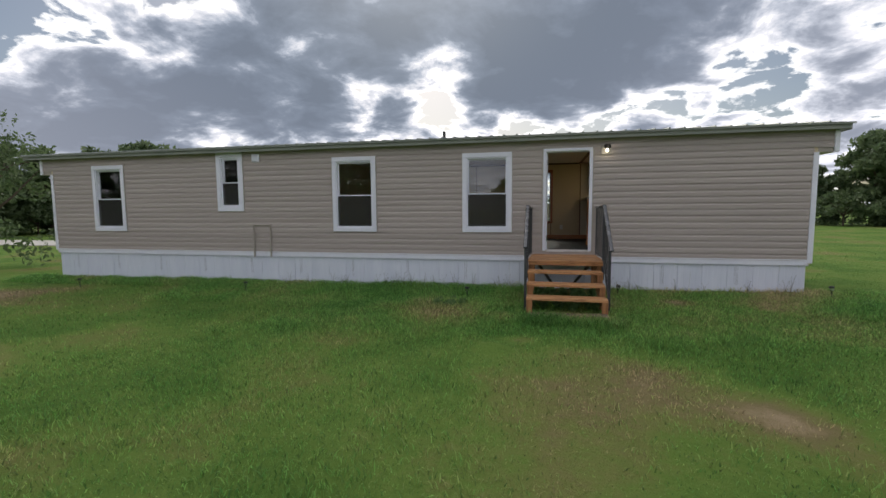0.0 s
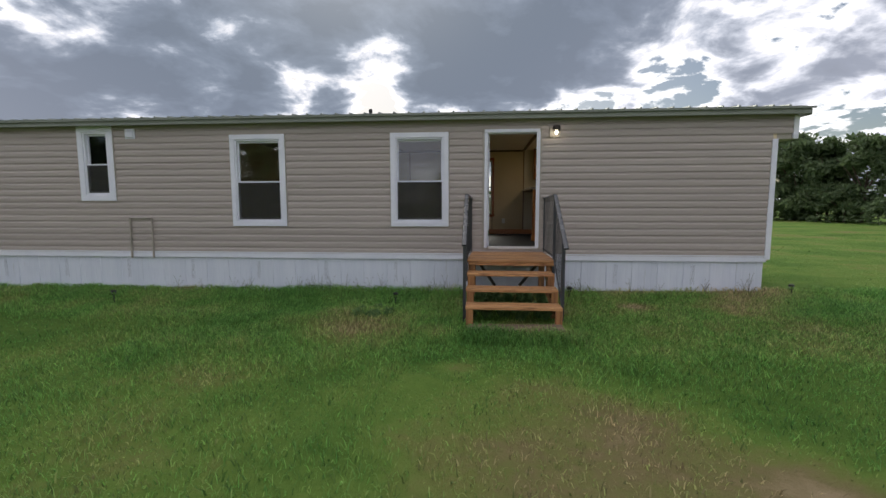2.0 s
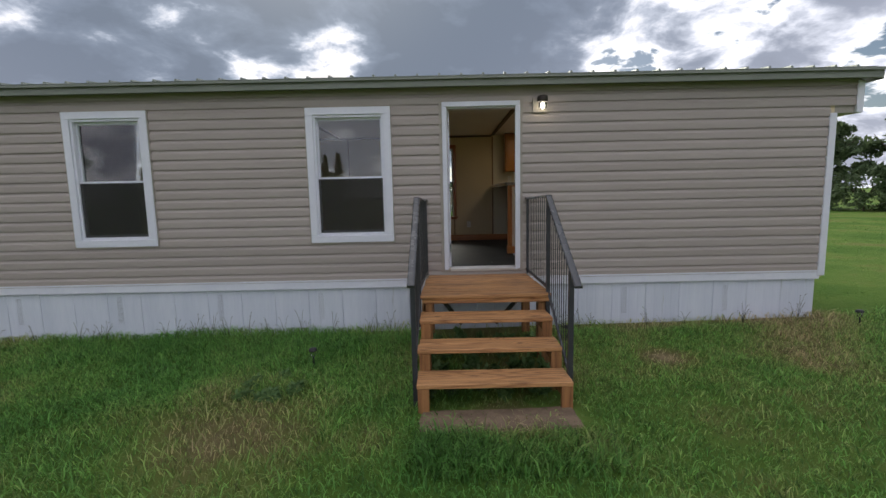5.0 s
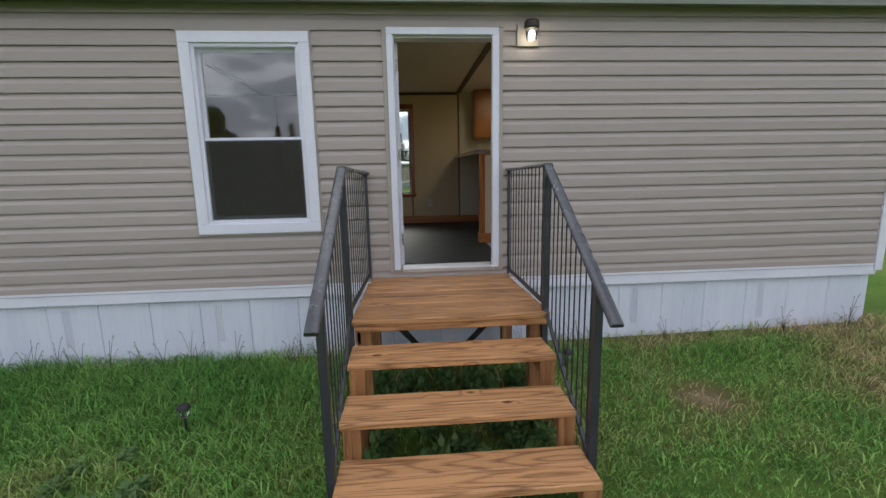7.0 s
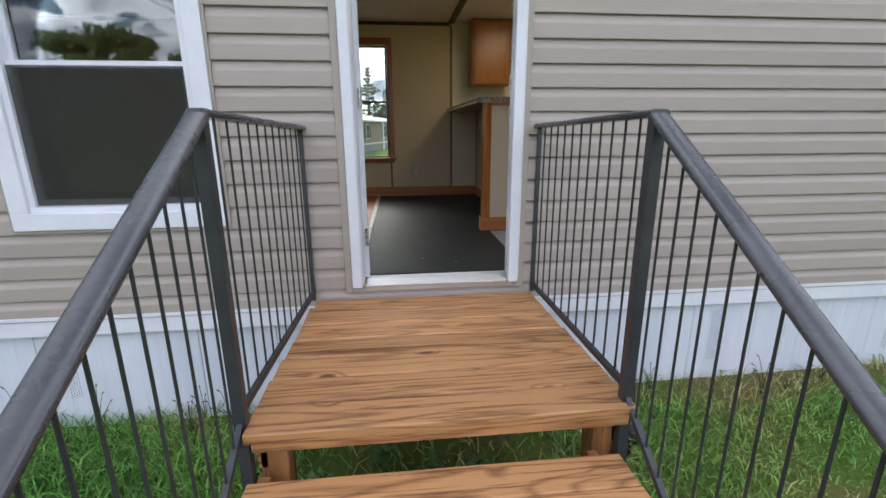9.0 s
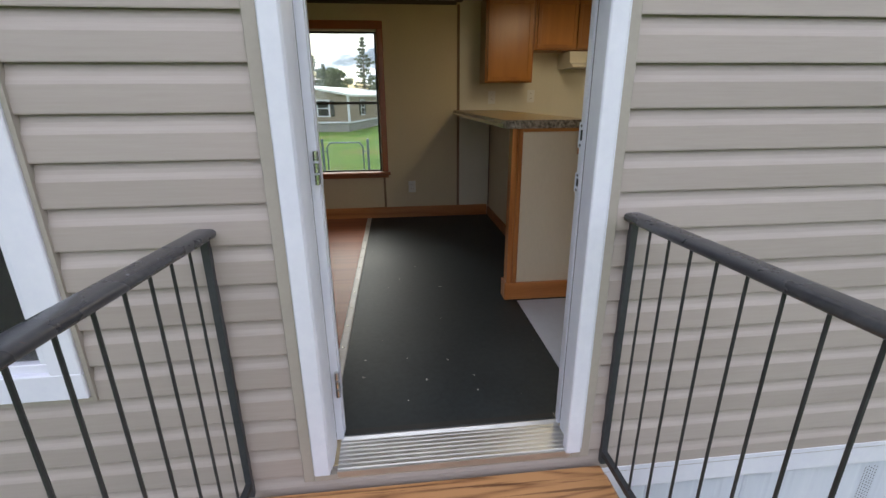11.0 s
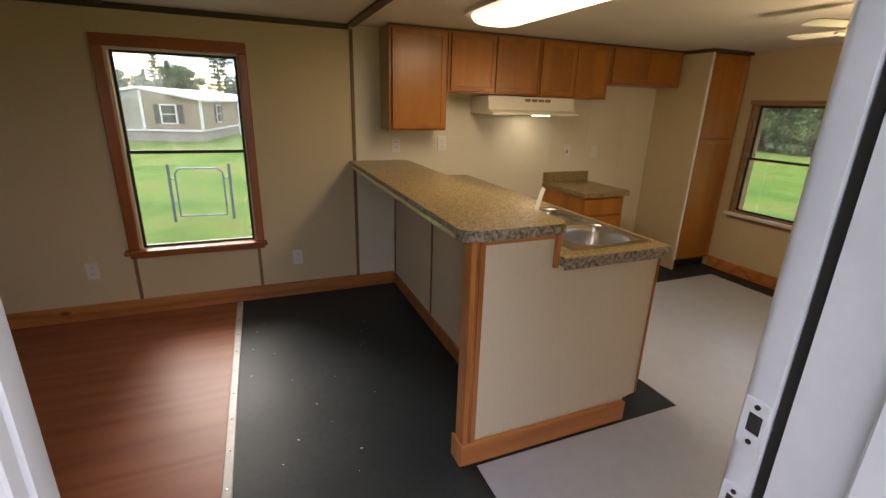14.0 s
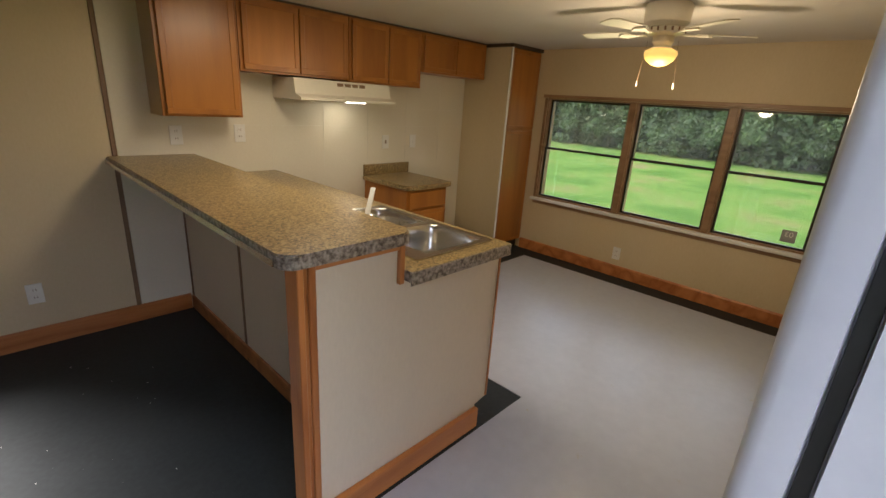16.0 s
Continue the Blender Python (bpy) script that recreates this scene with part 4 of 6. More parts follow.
part("window_sill", boxed(-1.075, -0.172, BACK - 0.055, BACK + 0.03, 1.135, 1.163, 0.006), M["casing_x"], bw, "red-stained sill catching the light")
for n, q in (("liner", (a, a + 0.012, l, h)), ("liner", (b - 0.012, b, l, h)), ("liner", (a, b, h - 0.012, h))):
    part(n, boxed(q[0], q[1], BACK + 0.001, 3.40, q[2], q[3]), M["pale_wood"], bw)


def dark_sashes(ob, rect, place, depth, flip=False):
    """Two bronze sashes with panes in an opening; place maps (u, d, z) to the world."""
    a, b, l, h = rect
    mid = l + (h - l) * 0.512
    for n, lo, hi, d in (("lower_sash", l, mid + 0.012, depth), ("upper_sash", mid - 0.012, h, depth + 0.016)):
        bm = bmesh.new()
        s = 0.016
        for q in ((a, b, lo, lo + s), (a, b, hi - s, hi), (a, a + s, lo + s, hi - s), (b - s, b, lo + s, hi - s)):
            p0, p1 = place(q[0], d, q[2]), place(q[1], d + 0.014, q[3])
            box(bm, *(v for k in range(3) for v in sorted((p0[k], p1[k]))))
        sash = part(n, bm, M["dark_sash"], ob)
        p0, p1 = place(a + s - 0.003, d + 0.005, lo + s - 0.003), place(b - s + 0.003, d + 0.008, hi - s + 0.003)
        pane = part("pane", box(bmesh.new(), *(v for k in range(3) for v in sorted((p0[k], p1[k])))), M["dusty_glass"] if n == "upper_sash" else M["veiled_glass"], sash, "dusty window pane" if n == "upper_sash" else "clear window pane")
        pane.visible_shadow = False


dark_sashes(bw, (a + 0.013, b - 0.013, l + 0.003, h - 0.013), lambda u, d, z: (u, d, z), BACK + 0.04)

ew = thing("window_6", (EAST, 1.48, 1.24), "three bronze sash windows side by side in one oak frame", "window", kind="structure")
for (a, b, l, h) in EAST_WIN:
    dark_sashes(ew, (a + 0.013, b - 0.013, l + 0.013, h - 0.013), lambda u, d, z: (d, u, z), EAST + 0.03)
    for q in ((a, a + 0.012, l, h), (b - 0.012, b, l, h), (a + 0.012, b - 0.012, h - 0.012, h), (a + 0.012, b - 0.012, l, l + 0.012)):
        part("liner", boxed(EAST - 0.002, 4.09, q[0], q[1], q[2], q[3]), M["win_wood"], ew)
for y0, y1 in ((0.98, 1.03), (1.74, 1.79), (2.61, 2.64), (0.30, 0.34)):
    part("mullion", boxed(EAST - 0.014, EAST - 0.003, y0, y1, 1.28, 2.255, 0.003), M["win_wood"], ew)
part("head_trim", boxed(EAST - 0.016, EAST - 0.003, 0.28, 2.66, 2.257, 2.285, 0.003), M["win_wood"], ew)
part("window_sill", boxed(EAST - 0.05, EAST - 0.003, 0.28, 2.66, 1.25, 1.278, 0.005), M["white_plastic"], ew, "pale sill ledge")
part("apron", boxed(EAST - 0.014, EAST - 0.003, 0.30, 2.64, 1.215, 1.248, 0.003), M["win_wood"], ew)
SITE[0] = Matrix.Identity(4)
# ---- entrance steps ----
SX0, SX1 = -0.685, 0.555
DECK_Z, RISE = 0.622, 0.156
DECK_FRONT = -1.121


def build_steps():
    ob = thing("entrance_steps", (-0.06, -1.1, 0), "orange-stained pine steps and landing before the door", "steps")
    w = 0.150
    n = 7
    for i in range(n):
        y1 = -0.035 - i * (w + 0.006)
        part("deck_board", boxed(SX0 + 0.045 - 0.008 * i + random.uniform(-0.004, 0.004), SX1 - 0.025 + 0.006 * i + random.uniform(-0.004, 0.004), y1 - w, y1, DECK_Z - 0.038, DECK_Z + random.uniform(-0.001, 0.001), 0.005), M["deck_wood"], ob)
    part("rim_board", boxed(SX0 + 0.012, SX1 + 0.003, DECK_FRONT + 0.03, DECK_FRONT + 0.066, DECK_Z - 0.09, DECK_Z - 0.039, 0.003), M["deck_wood"], ob)
    for x in (SX0 + 0.01, SX1 - 0.035):
        part("side_joist", boxed(x, x + 0.036, DECK_FRONT + 0.07, -0.04, DECK_Z - 0.18, DECK_Z - 0.039, 0.003), M["deck_wood"], ob)
    for x in (SX0 + 0.02, SX1 - 0.10):
        for y in (DECK_FRONT + 0.07, -0.20):
            part("post", boxed(x, x + 0.088, y, y + 0.088, -0.14, DECK_Z - 0.04, 0.004), M["post_wood"], ob)
    for k in (1, 2, 3):
        front = DECK_FRONT - 0.335 * k + 0.036
        z = DECK_Z - RISE * k
        for j in (0, 1):
            y0 = front + j * 0.143
            part("tread_board", boxed(SX0 + random.uniform(-0.004, 0.006), SX1 - 0.047 + random.uniform(-0.004, 0.006), y0, y0 + 0.14, z - 0.038, z, 0.005), M["deck_wood"], ob)
        for x in (SX0 + 0.012, SX1 - 0.135):
            part("tread_post", boxed(x, x + 0.088, front + 0.004, front + 0.042, -0.14, z - 0.039, 0.003), M["post_wood"], ob)
            part("tread_cleat", boxed(x + 0.004, x + 0.042, front + 0.043, front + 0.35, z - 0.125, z - 0.039, 0.003), M["post_wood"], ob)
    # dark braces under the landing
    for s, x in ((1, SX0 + 0.12), (-1, SX1 - 0.12)):
        part("brace", bar(bmesh.new(), (x, -0.62, DECK_Z - 0.045), (x + s * 0.30, -0.30, 0.10), 0.03, 0.04), M["iron"], ob, "dark metal brace")
    return ob


build_steps()


def build_railing(wall, corner, foot, end, label):
    """Level run from the wall to the landing's corner, then down the steps: (x, y, top) of each bend."""
    ob = thing("stair_railing", (corner[0], -1.0, 0), label, "railing", "railings beside the steps")
    wall, corner, end = Vector(wall), Vector(corner), Vector(end)
    down = lambda y: corner.lerp(end, (y - corner.y) / (end.y - corner.y))
    along = lambda y: wall.lerp(corner, (y - wall.y) / (corner.y - wall.y))
    low = down(foot)
    part("wall_post", bar(bmesh.new(), (wall.x, wall.y, DECK_Z), (wall.x, wall.y, wall.z - 0.008), 0.020, 0.020, (0, 1, 0)), M["iron"], ob)
    part("corner_post", bar(bmesh.new(), (corner.x, corner.y, 0.30), (corner.x, corner.y, corner.z - 0.008), 0.036, 0.036, (0, 1, 0)), M["iron"], ob)
    part("lower_post", bar(bmesh.new(), (low.x, low.y, -0.12), (low.x, low.y, low.z - 0.012), 0.038, 0.038, (0, 1, 0)), M["iron"], ob)

    # flat top bars with eased edges
    def cap(p, q):
        prof = [(-0.025, -0.011), (0.025, -0.011), (0.029, -0.007), (0.030, -0.001), (0.029, 0.005), (0.024, 0.010), (0.014, 0.012), (-0.014, 0.012), (-0.024, 0.010), (-0.029, 0.005), (-0.030, -0.001), (-0.029, -0.007)]
        d = (q - p).normalized()
        u = d.cross(Vector((0, 0, 1))).normalized()
        v = u.cross(d)
        return extrude(bmesh.new(), prof, lambda a, b: p + u * a + v * b, lambda a, b: q + u * a + v * b)

    smooth(part("top_rail", cap(wall + Vector((0, 0.016, 0)), corner + Vector((0, -0.012, 0.0))), M["iron_top"], ob, "worn grey-painted flat handrail"))
    smooth(part("sloped_top_rail", cap(corner + Vector((0, 0.008, 0.003)), end), M["iron_top"], ob, "worn grey-painted flat handrail"))
    zb = DECK_Z + 0.045
    part("bottom_rail", bar(bmesh.new(), (wall.x, wall.y, zb), (corner.x, corner.y, zb), 0.018, 0.022), M["iron_dark"], ob)
    drop = corner.z - zb + 0.03
    foot_at = lambda y: down(y) - Vector((0, 0, drop))
    part("sloped_bottom_rail", bar(bmesh.new(), foot_at(corner.y), foot_at(foot), 0.018, 0.022), M["iron"], ob)
    for i in range(1, 12):
        p = along(wall.y + (corner.y - wall.y) * i / 12)
        part("picket", rod(bmesh.new(), (p.x, p.y, zb), (p.x, p.y, p.z - 0.008), 0.0041, 6), M["iron_dark"], ob)
    for i in range(1, 11):
        y = corner.y + (foot - corner.y) * i / 11
        p, q = foot_at(y), down(y)
        part("picket", rod(bmesh.new(), (p.x, y, p.z), (q.x, y, q.z - 0.01), 0.0041, 6), M["iron_dark"], ob)
    return ob


build_railing((-0.652, -0.025, 1.512), (-0.698, -1.07, 1.548), -1.955, (-0.697, -2.135, 0.920), "black iron railing with a worn handrail, beside the window")
build_railing((0.543, -0.025, 1.516), (0.548, -1.07, 1.545), -1.89, (0.534, -2.090, 0.880), "black iron railing with a worn handrail, under the porch lamp")


# ---- porch lamp ----
pl = thing("porch_lamp", (0.69, -0.02, 2.49), "small bronze jar porch lamp, lit, on the siding", "wall lamp")
part("backplate", boxed(0.60, 0.775, -0.034, -0.014, 2.49, 2.66, 0.004), M["siding_trim"], pl, "taupe siding block")
bm = bmesh.new()
lathe(bm, [(0.055, 0.0), (0.06, 0.012), (0.058, 0.055), (0.05, 0.066), (0.02, 0.07)], (0.70, -0.10, 2.60), 18)
box(bm, 0.672, 0.728, -0.10, -0.030, 2.61, 2.655, 0.006)
part("cap", bm, M["bronze"], pl)
jar = smooth(part("jar", lathe(bmesh.new(), [(0.032, 0.0), (0.043, 0.008), (0.046, 0.03), (0.046, 0.08), (0.044, 0.088)], (0.70, -0.10, 2.515), 18), M["clear_plastic"], pl, "clear glass jar"))
jar.visible_shadow = False
part("bulb", lathe(bmesh.new(), [(0.008, 0), (0.022, 0.01), (0.026, 0.028), (0.018, 0.05), (0.012, 0.062)], (0.70, -0.10, 2.53), 14), M["porch_glow"], pl, "lit bulb")

# ---- small fittings on the siding ----
vb = thing("vent_box", (-6.655, 0, 2.56), "small white square vent cover on the siding", "vent cover")
part("cover", boxed(-6.745, -6.56, -0.032, -0.012, 2.565, 2.738, 0.005), M["white_vinyl"], vb)
part("hood_flap", boxed(-6.725, -6.58, -0.05, -0.033, 2.585, 2.70, 0.008), M["white_vinyl"], vb)
cd = thing("conduit", (-6.55, -0.03, 0.47), "two thin taupe pipes joined at the top, fixed to the siding", "conduit")
for x in (-6.76, -6.345):
    part("riser", rod(bmesh.new(), (x, -0.038, 0.465), (x, -0.038, 1.175), 0.016, 10), M["siding_trim"], cd)
    part("bracket", boxed(x - 0.03, x + 0.03, -0.034, -0.016, 0.95, 0.97, 0.002), M["siding_trim"], cd)
part("crosspipe", rod(bmesh.new(), (-6.76, -0.038, 1.18), (-6.345, -0.038, 1.18), 0.014, 10), M["siding_trim"], cd)


# ---- solar path lights ----
def solar_light(x, y):
    g = ground_z(x, y)
    ob = thing("solar_path_light", (x, y, ground_z(x, y)), "short black solar path light stuck in the grass", "path light", "path lights along the house")
    part("stake", rod(bmesh.new(), (x, y, g - 0.08), (x, y, g + 0.11), 0.009, 8), M["black_plastic"], ob)
    part("lens", lathe(bmesh.new(), [(0.018, 0.0), (0.026, 0.012), (0.028, 0.05), (0.026, 0.055)], (x, y, g + 0.11), 14), M["clear_plastic"], ob, "clear lens")
    part("cap", lathe(bmesh.new(), [(0.038, 0.0), (0.042, 0.006), (0.036, 0.022), (0.026, 0.028)], (x, y, g + 0.165), 16), M["black_plastic"], ob)
    return ob


first_light = solar_light(-1.75, -1.10)
for x, y, lean in ((-10.36, -1.13, 4), (-6.30, -1.02, -3), (0.86, -0.62, 5), (4.22, -0.42, -4)):
    copy_thing(first_light, pose(x, y, ground_z(x, y), lean, 0, 40))

# ---- peninsula ----
SITE[0] = INDOOR
PX0, PX1 = 0.826, 1.46
pen = thing("peninsula", (1.0, 2.2, F), "tan-panelled kitchen peninsula with pine trim", "kitchen island")
part("knee_wall", boxed(PX0, 0.90, 1.25, BACK - 0.008, F, 1.698), M["panel_end"], pen, "pale vinyl panel wall under the bar")
for y in (BACK - 0.022, 2.42, 1.90):
    part("batten", boxed(PX0 - 0.007, PX0, y - 0.011, y + 0.011, F + 0.095, 1.695, 0.002), M["batten"], pen, "thin brown batten")
bm = bmesh.new()
extrude(bm, [(0.56, F), (1.385, F), (1.385, F + 0.11), (1.46, F + 0.125), (1.46, 1.566), (0.896, 1.566), (0.896, 1.698), (0.56, 1.698)], lambda x, z: (x, 1.205, z), lambda x, z: (x, 1.247, z))
part("end_panel", bm, M["panel_end"], pen, "pale vinyl end panel with a toe notch")
for u, w, d in ((0.500, 0.022, 0.0), (0.522, 0.014, 0.006), (0.536, 0.024, 0.0)):
    part("post_board", boxed(u, u + w, 1.188 + d, 1.26, F + 0.095, 1.698, 0.003), M["pine_z"], pen, "orange pine corner board")
bm = bmesh.new()
box(bm, 0.494, 1.385, 1.178, 1.204, F, F + 0.105, 0.004)
box(bm, 0.488, 0.500, 1.178, 1.275, F, F + 0.112, 0.004)
part("end_base", bm, M["pine"], pen, "orange pine base board")
part("side_base", boxed(PX0 - 0.016, PX0, 1.25, BACK - 0.02, F, F + 0.095, 0.004), M["pine"], pen, "orange pine base board")
part("bar_trim", boxed(0.56, 0.88, 1.194, 1.204, 1.680, 1.698, 0.002), M["pine"], pen)
part("step_trim", boxed(0.875, 0.896, 1.188, 1.25, 1.556, 1.698, 0.002), M["pine_z"], pen)
part("edge_trim", boxed(1.452, 1.465, 1.198, 1.204, F + 0.13, 1.566, 0.002), M["pine_z"], pen)
part("base_cabinet", boxed(0.902, 1.44, 1.249, BACK - 0.01, F + 0.10, 1.44), M["cabinet"], pen, "oak base cabinets facing the kitchen")
part("cabinet_rail", boxed(1.425, 1.44, 1.249, BACK - 0.01, 1.441, 1.565), M["cabinet"], pen)
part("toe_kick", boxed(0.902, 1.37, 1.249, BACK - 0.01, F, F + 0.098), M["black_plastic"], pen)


def rounded_slab(x0, x1, y0, y1, z0, z1, r, corners, bevel=0.006):
    """A worktop whose named corners (0..3, from x0 y0 round) are rounded."""
    bm = bmesh.new()
    pts = []
    for k, (x, y, sx, sy) in enumerate(((x0, y0, 1, 1), (x1, y0, -1, 1), (x1, y1, -1, -1), (x0, y1, 1, -1))):
        if k in corners:
            cx, cy = x + sx * r, y + sy * r
            a0 = (180, 270, 0, 90)[k]
            pts += [(cx + r * math.cos(radians(a0 + t * 15)), cy + r * math.sin(radians(a0 + t * 15))) for t in range(7)]
        else:
            pts.append((x, y))
    low = [bm.verts.new((x, y, z0)) for x, y in pts]
    high = [bm.verts.new((x, y, z1)) for x, y in pts]
    bm.faces.new(low[::-1])
    top = bm.faces.new(high)
    for i in range(len(pts)):
        j = (i + 1) % len(pts)
        bm.faces.new((low[i], low[j], high[j], high[i]))
    if bevel:
        bmesh.ops.bevel(bm, geom=list(top.edges), offset=bevel, segments=2, affect="EDGES")
    return bm


bt = thing("bar_top", (0.7, 2.2, 1.70), "raised brown speckled laminate bar top with metal edging", "worktop")
banded(part("slab", rounded_slab(0.462, 0.93, 1.18, BACK - 0.007, 1.699, 1.742, 0.05, (0, 1)), M["laminate"], bt))
part("metal_edge", boxed(0.455, 0.4615, 1.235, BACK - 0.008, 1.700, 1.722, 0.002), M["steel"], bt, "thin metal edge strip")

SINK = (0.985, 1.425, 1.225, 1.98)
wt_top = thing("sink_worktop", (1.2, 2.2, 1.566), "brown speckled laminate worktop round the sink", "worktop")
bm = holed_wall(0, 0.900, 1.465, 1.158, BACK - 0.007, 1.5665, 1.606, [(SINK[0] + 0.02, SINK[1] - 0.02, SINK[2] + 0.02, SINK[3] - 0.02)])
for v in bm.verts:
    v.co = Vector((v.co.x, v.co.z, v.co.y))
banded(part("slab", bm, M["laminate"], wt_top))
part("riser", boxed(0.901, 0.918, 1.26, BACK - 0.008, 1.607, 1.698, 0.002), M["laminate"], wt_top, "laminate splash strip under the bar")
part("front_lip", boxed(0.897, 1.465, 1.153, 1.1575, 1.556, 1.604, 0.001), M["laminate_edge"], wt_top)

sk = thing("kitchen_sink", (1.23, 1.6, 1.607), "stainless steel double bowl kitchen sink", "sink")
x0, x1, y0, y1 = SINK
ym = 1.585
bm = holed_wall(0, x0, x1, y0, y1, 1.607, 1.613, [(x0 + 0.075, x1 - 0.03, y0 + 0.03, ym - 0.016), (x0 + 0.075, x1 - 0.03, ym + 0.016, y1 - 0.03)])
for v in bm.verts:
    v.co = Vector((v.co.x, v.co.z, v.co.y))
part("rim", bm, M["steel"], sk)
for ya, yb in ((y0 + 0.03, ym - 0.016), (ym + 0.016, y1 - 0.03)):
    bm = bmesh.new()
    cx, cy, hx, hy = (x0 + 0.075 + x1 - 0.03) / 2, (ya + yb) / 2, (x1 - 0.03 - x0 - 0.075) / 2, (yb - ya) / 2
    rings = []
    for f, z, e in ((1.012, 1.6125, 0.04), (0.985, 1.6120, 0.42), (0.965, 1.606, 0.44), (0.95, 1.57, 0.46), (0.90, 1.50, 0.50), (0.78, 1.468, 0.55), (0.50, 1.458, 0.7), (0.12, 1.455, 1.0)):
        ring = []
        for i in range(32):
            t = 2 * math.pi * i / 32
            c, s = math.cos(t), math.sin(t)
            ring.append(bm.verts.new((cx + hx * f * math.copysign(abs(c) ** e, c), cy + hy * f * math.copysign(abs(s) ** e, s), z)))
        rings.append(ring)
    for p, q in zip(rings, rings[1:]):
        for i in range(32):
            bm.faces.new((p[i], p[(i + 1) % 32], q[(i + 1) % 32], q[i]))
    bm.faces.new(rings[-1])
    bowl = smooth(part("bowl", bm, M["steel"], sk), 50)
    part("drain", lathe(bmesh.new(), [(0.04, 0), (0.042, 0.003), (0.03, 0.005), (0.012, 0.002)], (cx, cy, 1.4555), 16), M["bronze"], bowl)
fc = thing("kitchen_faucet", (1.075, 1.62, 1.613), "chrome single lever kitchen faucet behind the sink", "faucet")
part("base_plate", boxed(1.05, 1.10, 1.51, 1.73, 1.6135, 1.626, 0.005), M["steel"], fc)
part("body", lathe(bmesh.new(), [(0.024, 0), (0.024, 0.04), (0.02, 0.055), (0.012, 0.062)], (1.075, 1.62, 1.626), 14), M["steel"], fc)
bm = bmesh.new()
for p, q in (((1.080, 1.63, 1.642), (1.105, 1.70, 1.654)), ((1.105, 1.70, 1.654), (1.13, 1.78, 1.652)), ((1.13, 1.78, 1.654), (1.135, 1.79, 1.634))):
    rod(bm, p, q, 0.010, 10)
part("spout", bm, M["steel"], fc)
# The lever's bright reflection is put into its white colour.
part("lever", bar(bmesh.new(), (1.065, 1.63, 1.685), (1.125, 1.67, 1.785), 0.020, 0.010), M["white_plastic"], fc, "lever standing up, its bright reflection painted white")


# ---- kitchen cabinets ----
def cabinet_door(parent, x0, x1, z0, z1, y, knob=True):
    """A framed door with a recessed panel, facing -y."""
    r = min(0.034, (x1 - x0) * 0.12)
    bm = bmesh.new()
    for q in ((x0, x1, z1 - r, z1), (x0, x1, z0, z0 + r), (x0, x0 + r, z0 + r, z1 - r), (x1 - r, x1, z0 + r, z1 - r)):
        box(bm, q[0], q[1], y - 0.019, y, q[2], q[3], 0.003)
    d = part("door", bm, M["cabinet"], parent)
    bm = bmesh.new()
    box(bm, x0 + r - 0.004, x1 - r + 0.004, y - 0.0145, y - 0.002, z0 + r - 0.004, z1 - r + 0.004)
    part("door_panel", bm, M["cabinet"], d)
    return d


def wall_cabinet(x0, x1, z0, n, label, side=True):
    ob = thing("wall_cabinet", ((x0 + x1) / 2, BACK, z0), label, "cabinet", "wall cabinets of the kitchen")
    y = 3.055
    body = part("body", boxed(x0, x1, y, BACK - 0.008, z0, CEIL - 0.004), M["cabinet_side"] if side else M["cabinet"], ob)
    bm = bmesh.new()
    for q in ((x0, x0 + 0.035, z0, CEIL - 0.004), (x1 - 0.035, x1, z0, CEIL - 0.004), (x0 + 0.035, x1 - 0.035, z0, z0 + 0.035), (x0 + 0.035, x1 - 0.035, CEIL - 0.05, CEIL - 0.004)):
        box(bm, q[0], q[1], y - 0.017, y - 0.001, q[2], q[3], 0.001)
    part("face_frame", bm, M["cabinet"], ob)
    w = (x1 - x0 - 0.03) / n
    for i in range(n):
        cabinet_door(ob, x0 + 0.015 + i * w + 0.004, x0 + 0.015 + (i + 1) * w - 0.004, z0 + 0.012, CEIL - 0.03, y - 0.018)
    return ob


wall_cabinet(0.715, 1.155, 1.985, 1, "tall single-door oak wall cabinet with a pale side")
wall_cabinet(1.160, 1.935, 2.258, 2, "two-door oak wall cabinet over the range hood", False)
wall_cabinet(1.940, 2.640, 2.250, 2, "two-door oak wall cabinet beside the range hood", False)
wall_cabinet(2.645, 3.462, 2.378, 2, "short two-door oak wall cabinet above the fridge space", False)
solid("trim_cabinet", boxed(0.71, 3.465, 3.030, 3.037, CEIL - 0.014, CEIL - 0.002, 0.002), M["beam"], "dark trim along the cabinet tops", "trim", kind="structure")

hd = thing("range_hood", (1.85, 3.1, 2.115), "cream enamel range hood with its light on", "range hood")
bm = bmesh.new()
extrude(bm, [(BACK - 0.008, 2.246), (2.985, 2.246), (2.965, 2.150), (2.895, 2.128), (2.895, 2.112), (BACK - 0.008, 2.112)], lambda y, z: (1.475, y, z), lambda y, z: (2.265, y, z))
part("shell", bm, M["enamel"], hd)
for k in range(4):
    part("vent_slot", boxed(1.80 + k * 0.062, 1.85 + k * 0.062, 2.9775, 2.984, 2.205, 2.232), M["batten"], hd)
part("light_lens", boxed(1.90, 2.06, 3.0, 3.10, 2.104, 2.111, 0.002), M["hood_glow"], hd, "lit lens")
part("filter", boxed(1.52, 1.86, 2.96, 3.24, 2.106, 2.111), M["steel"], hd)


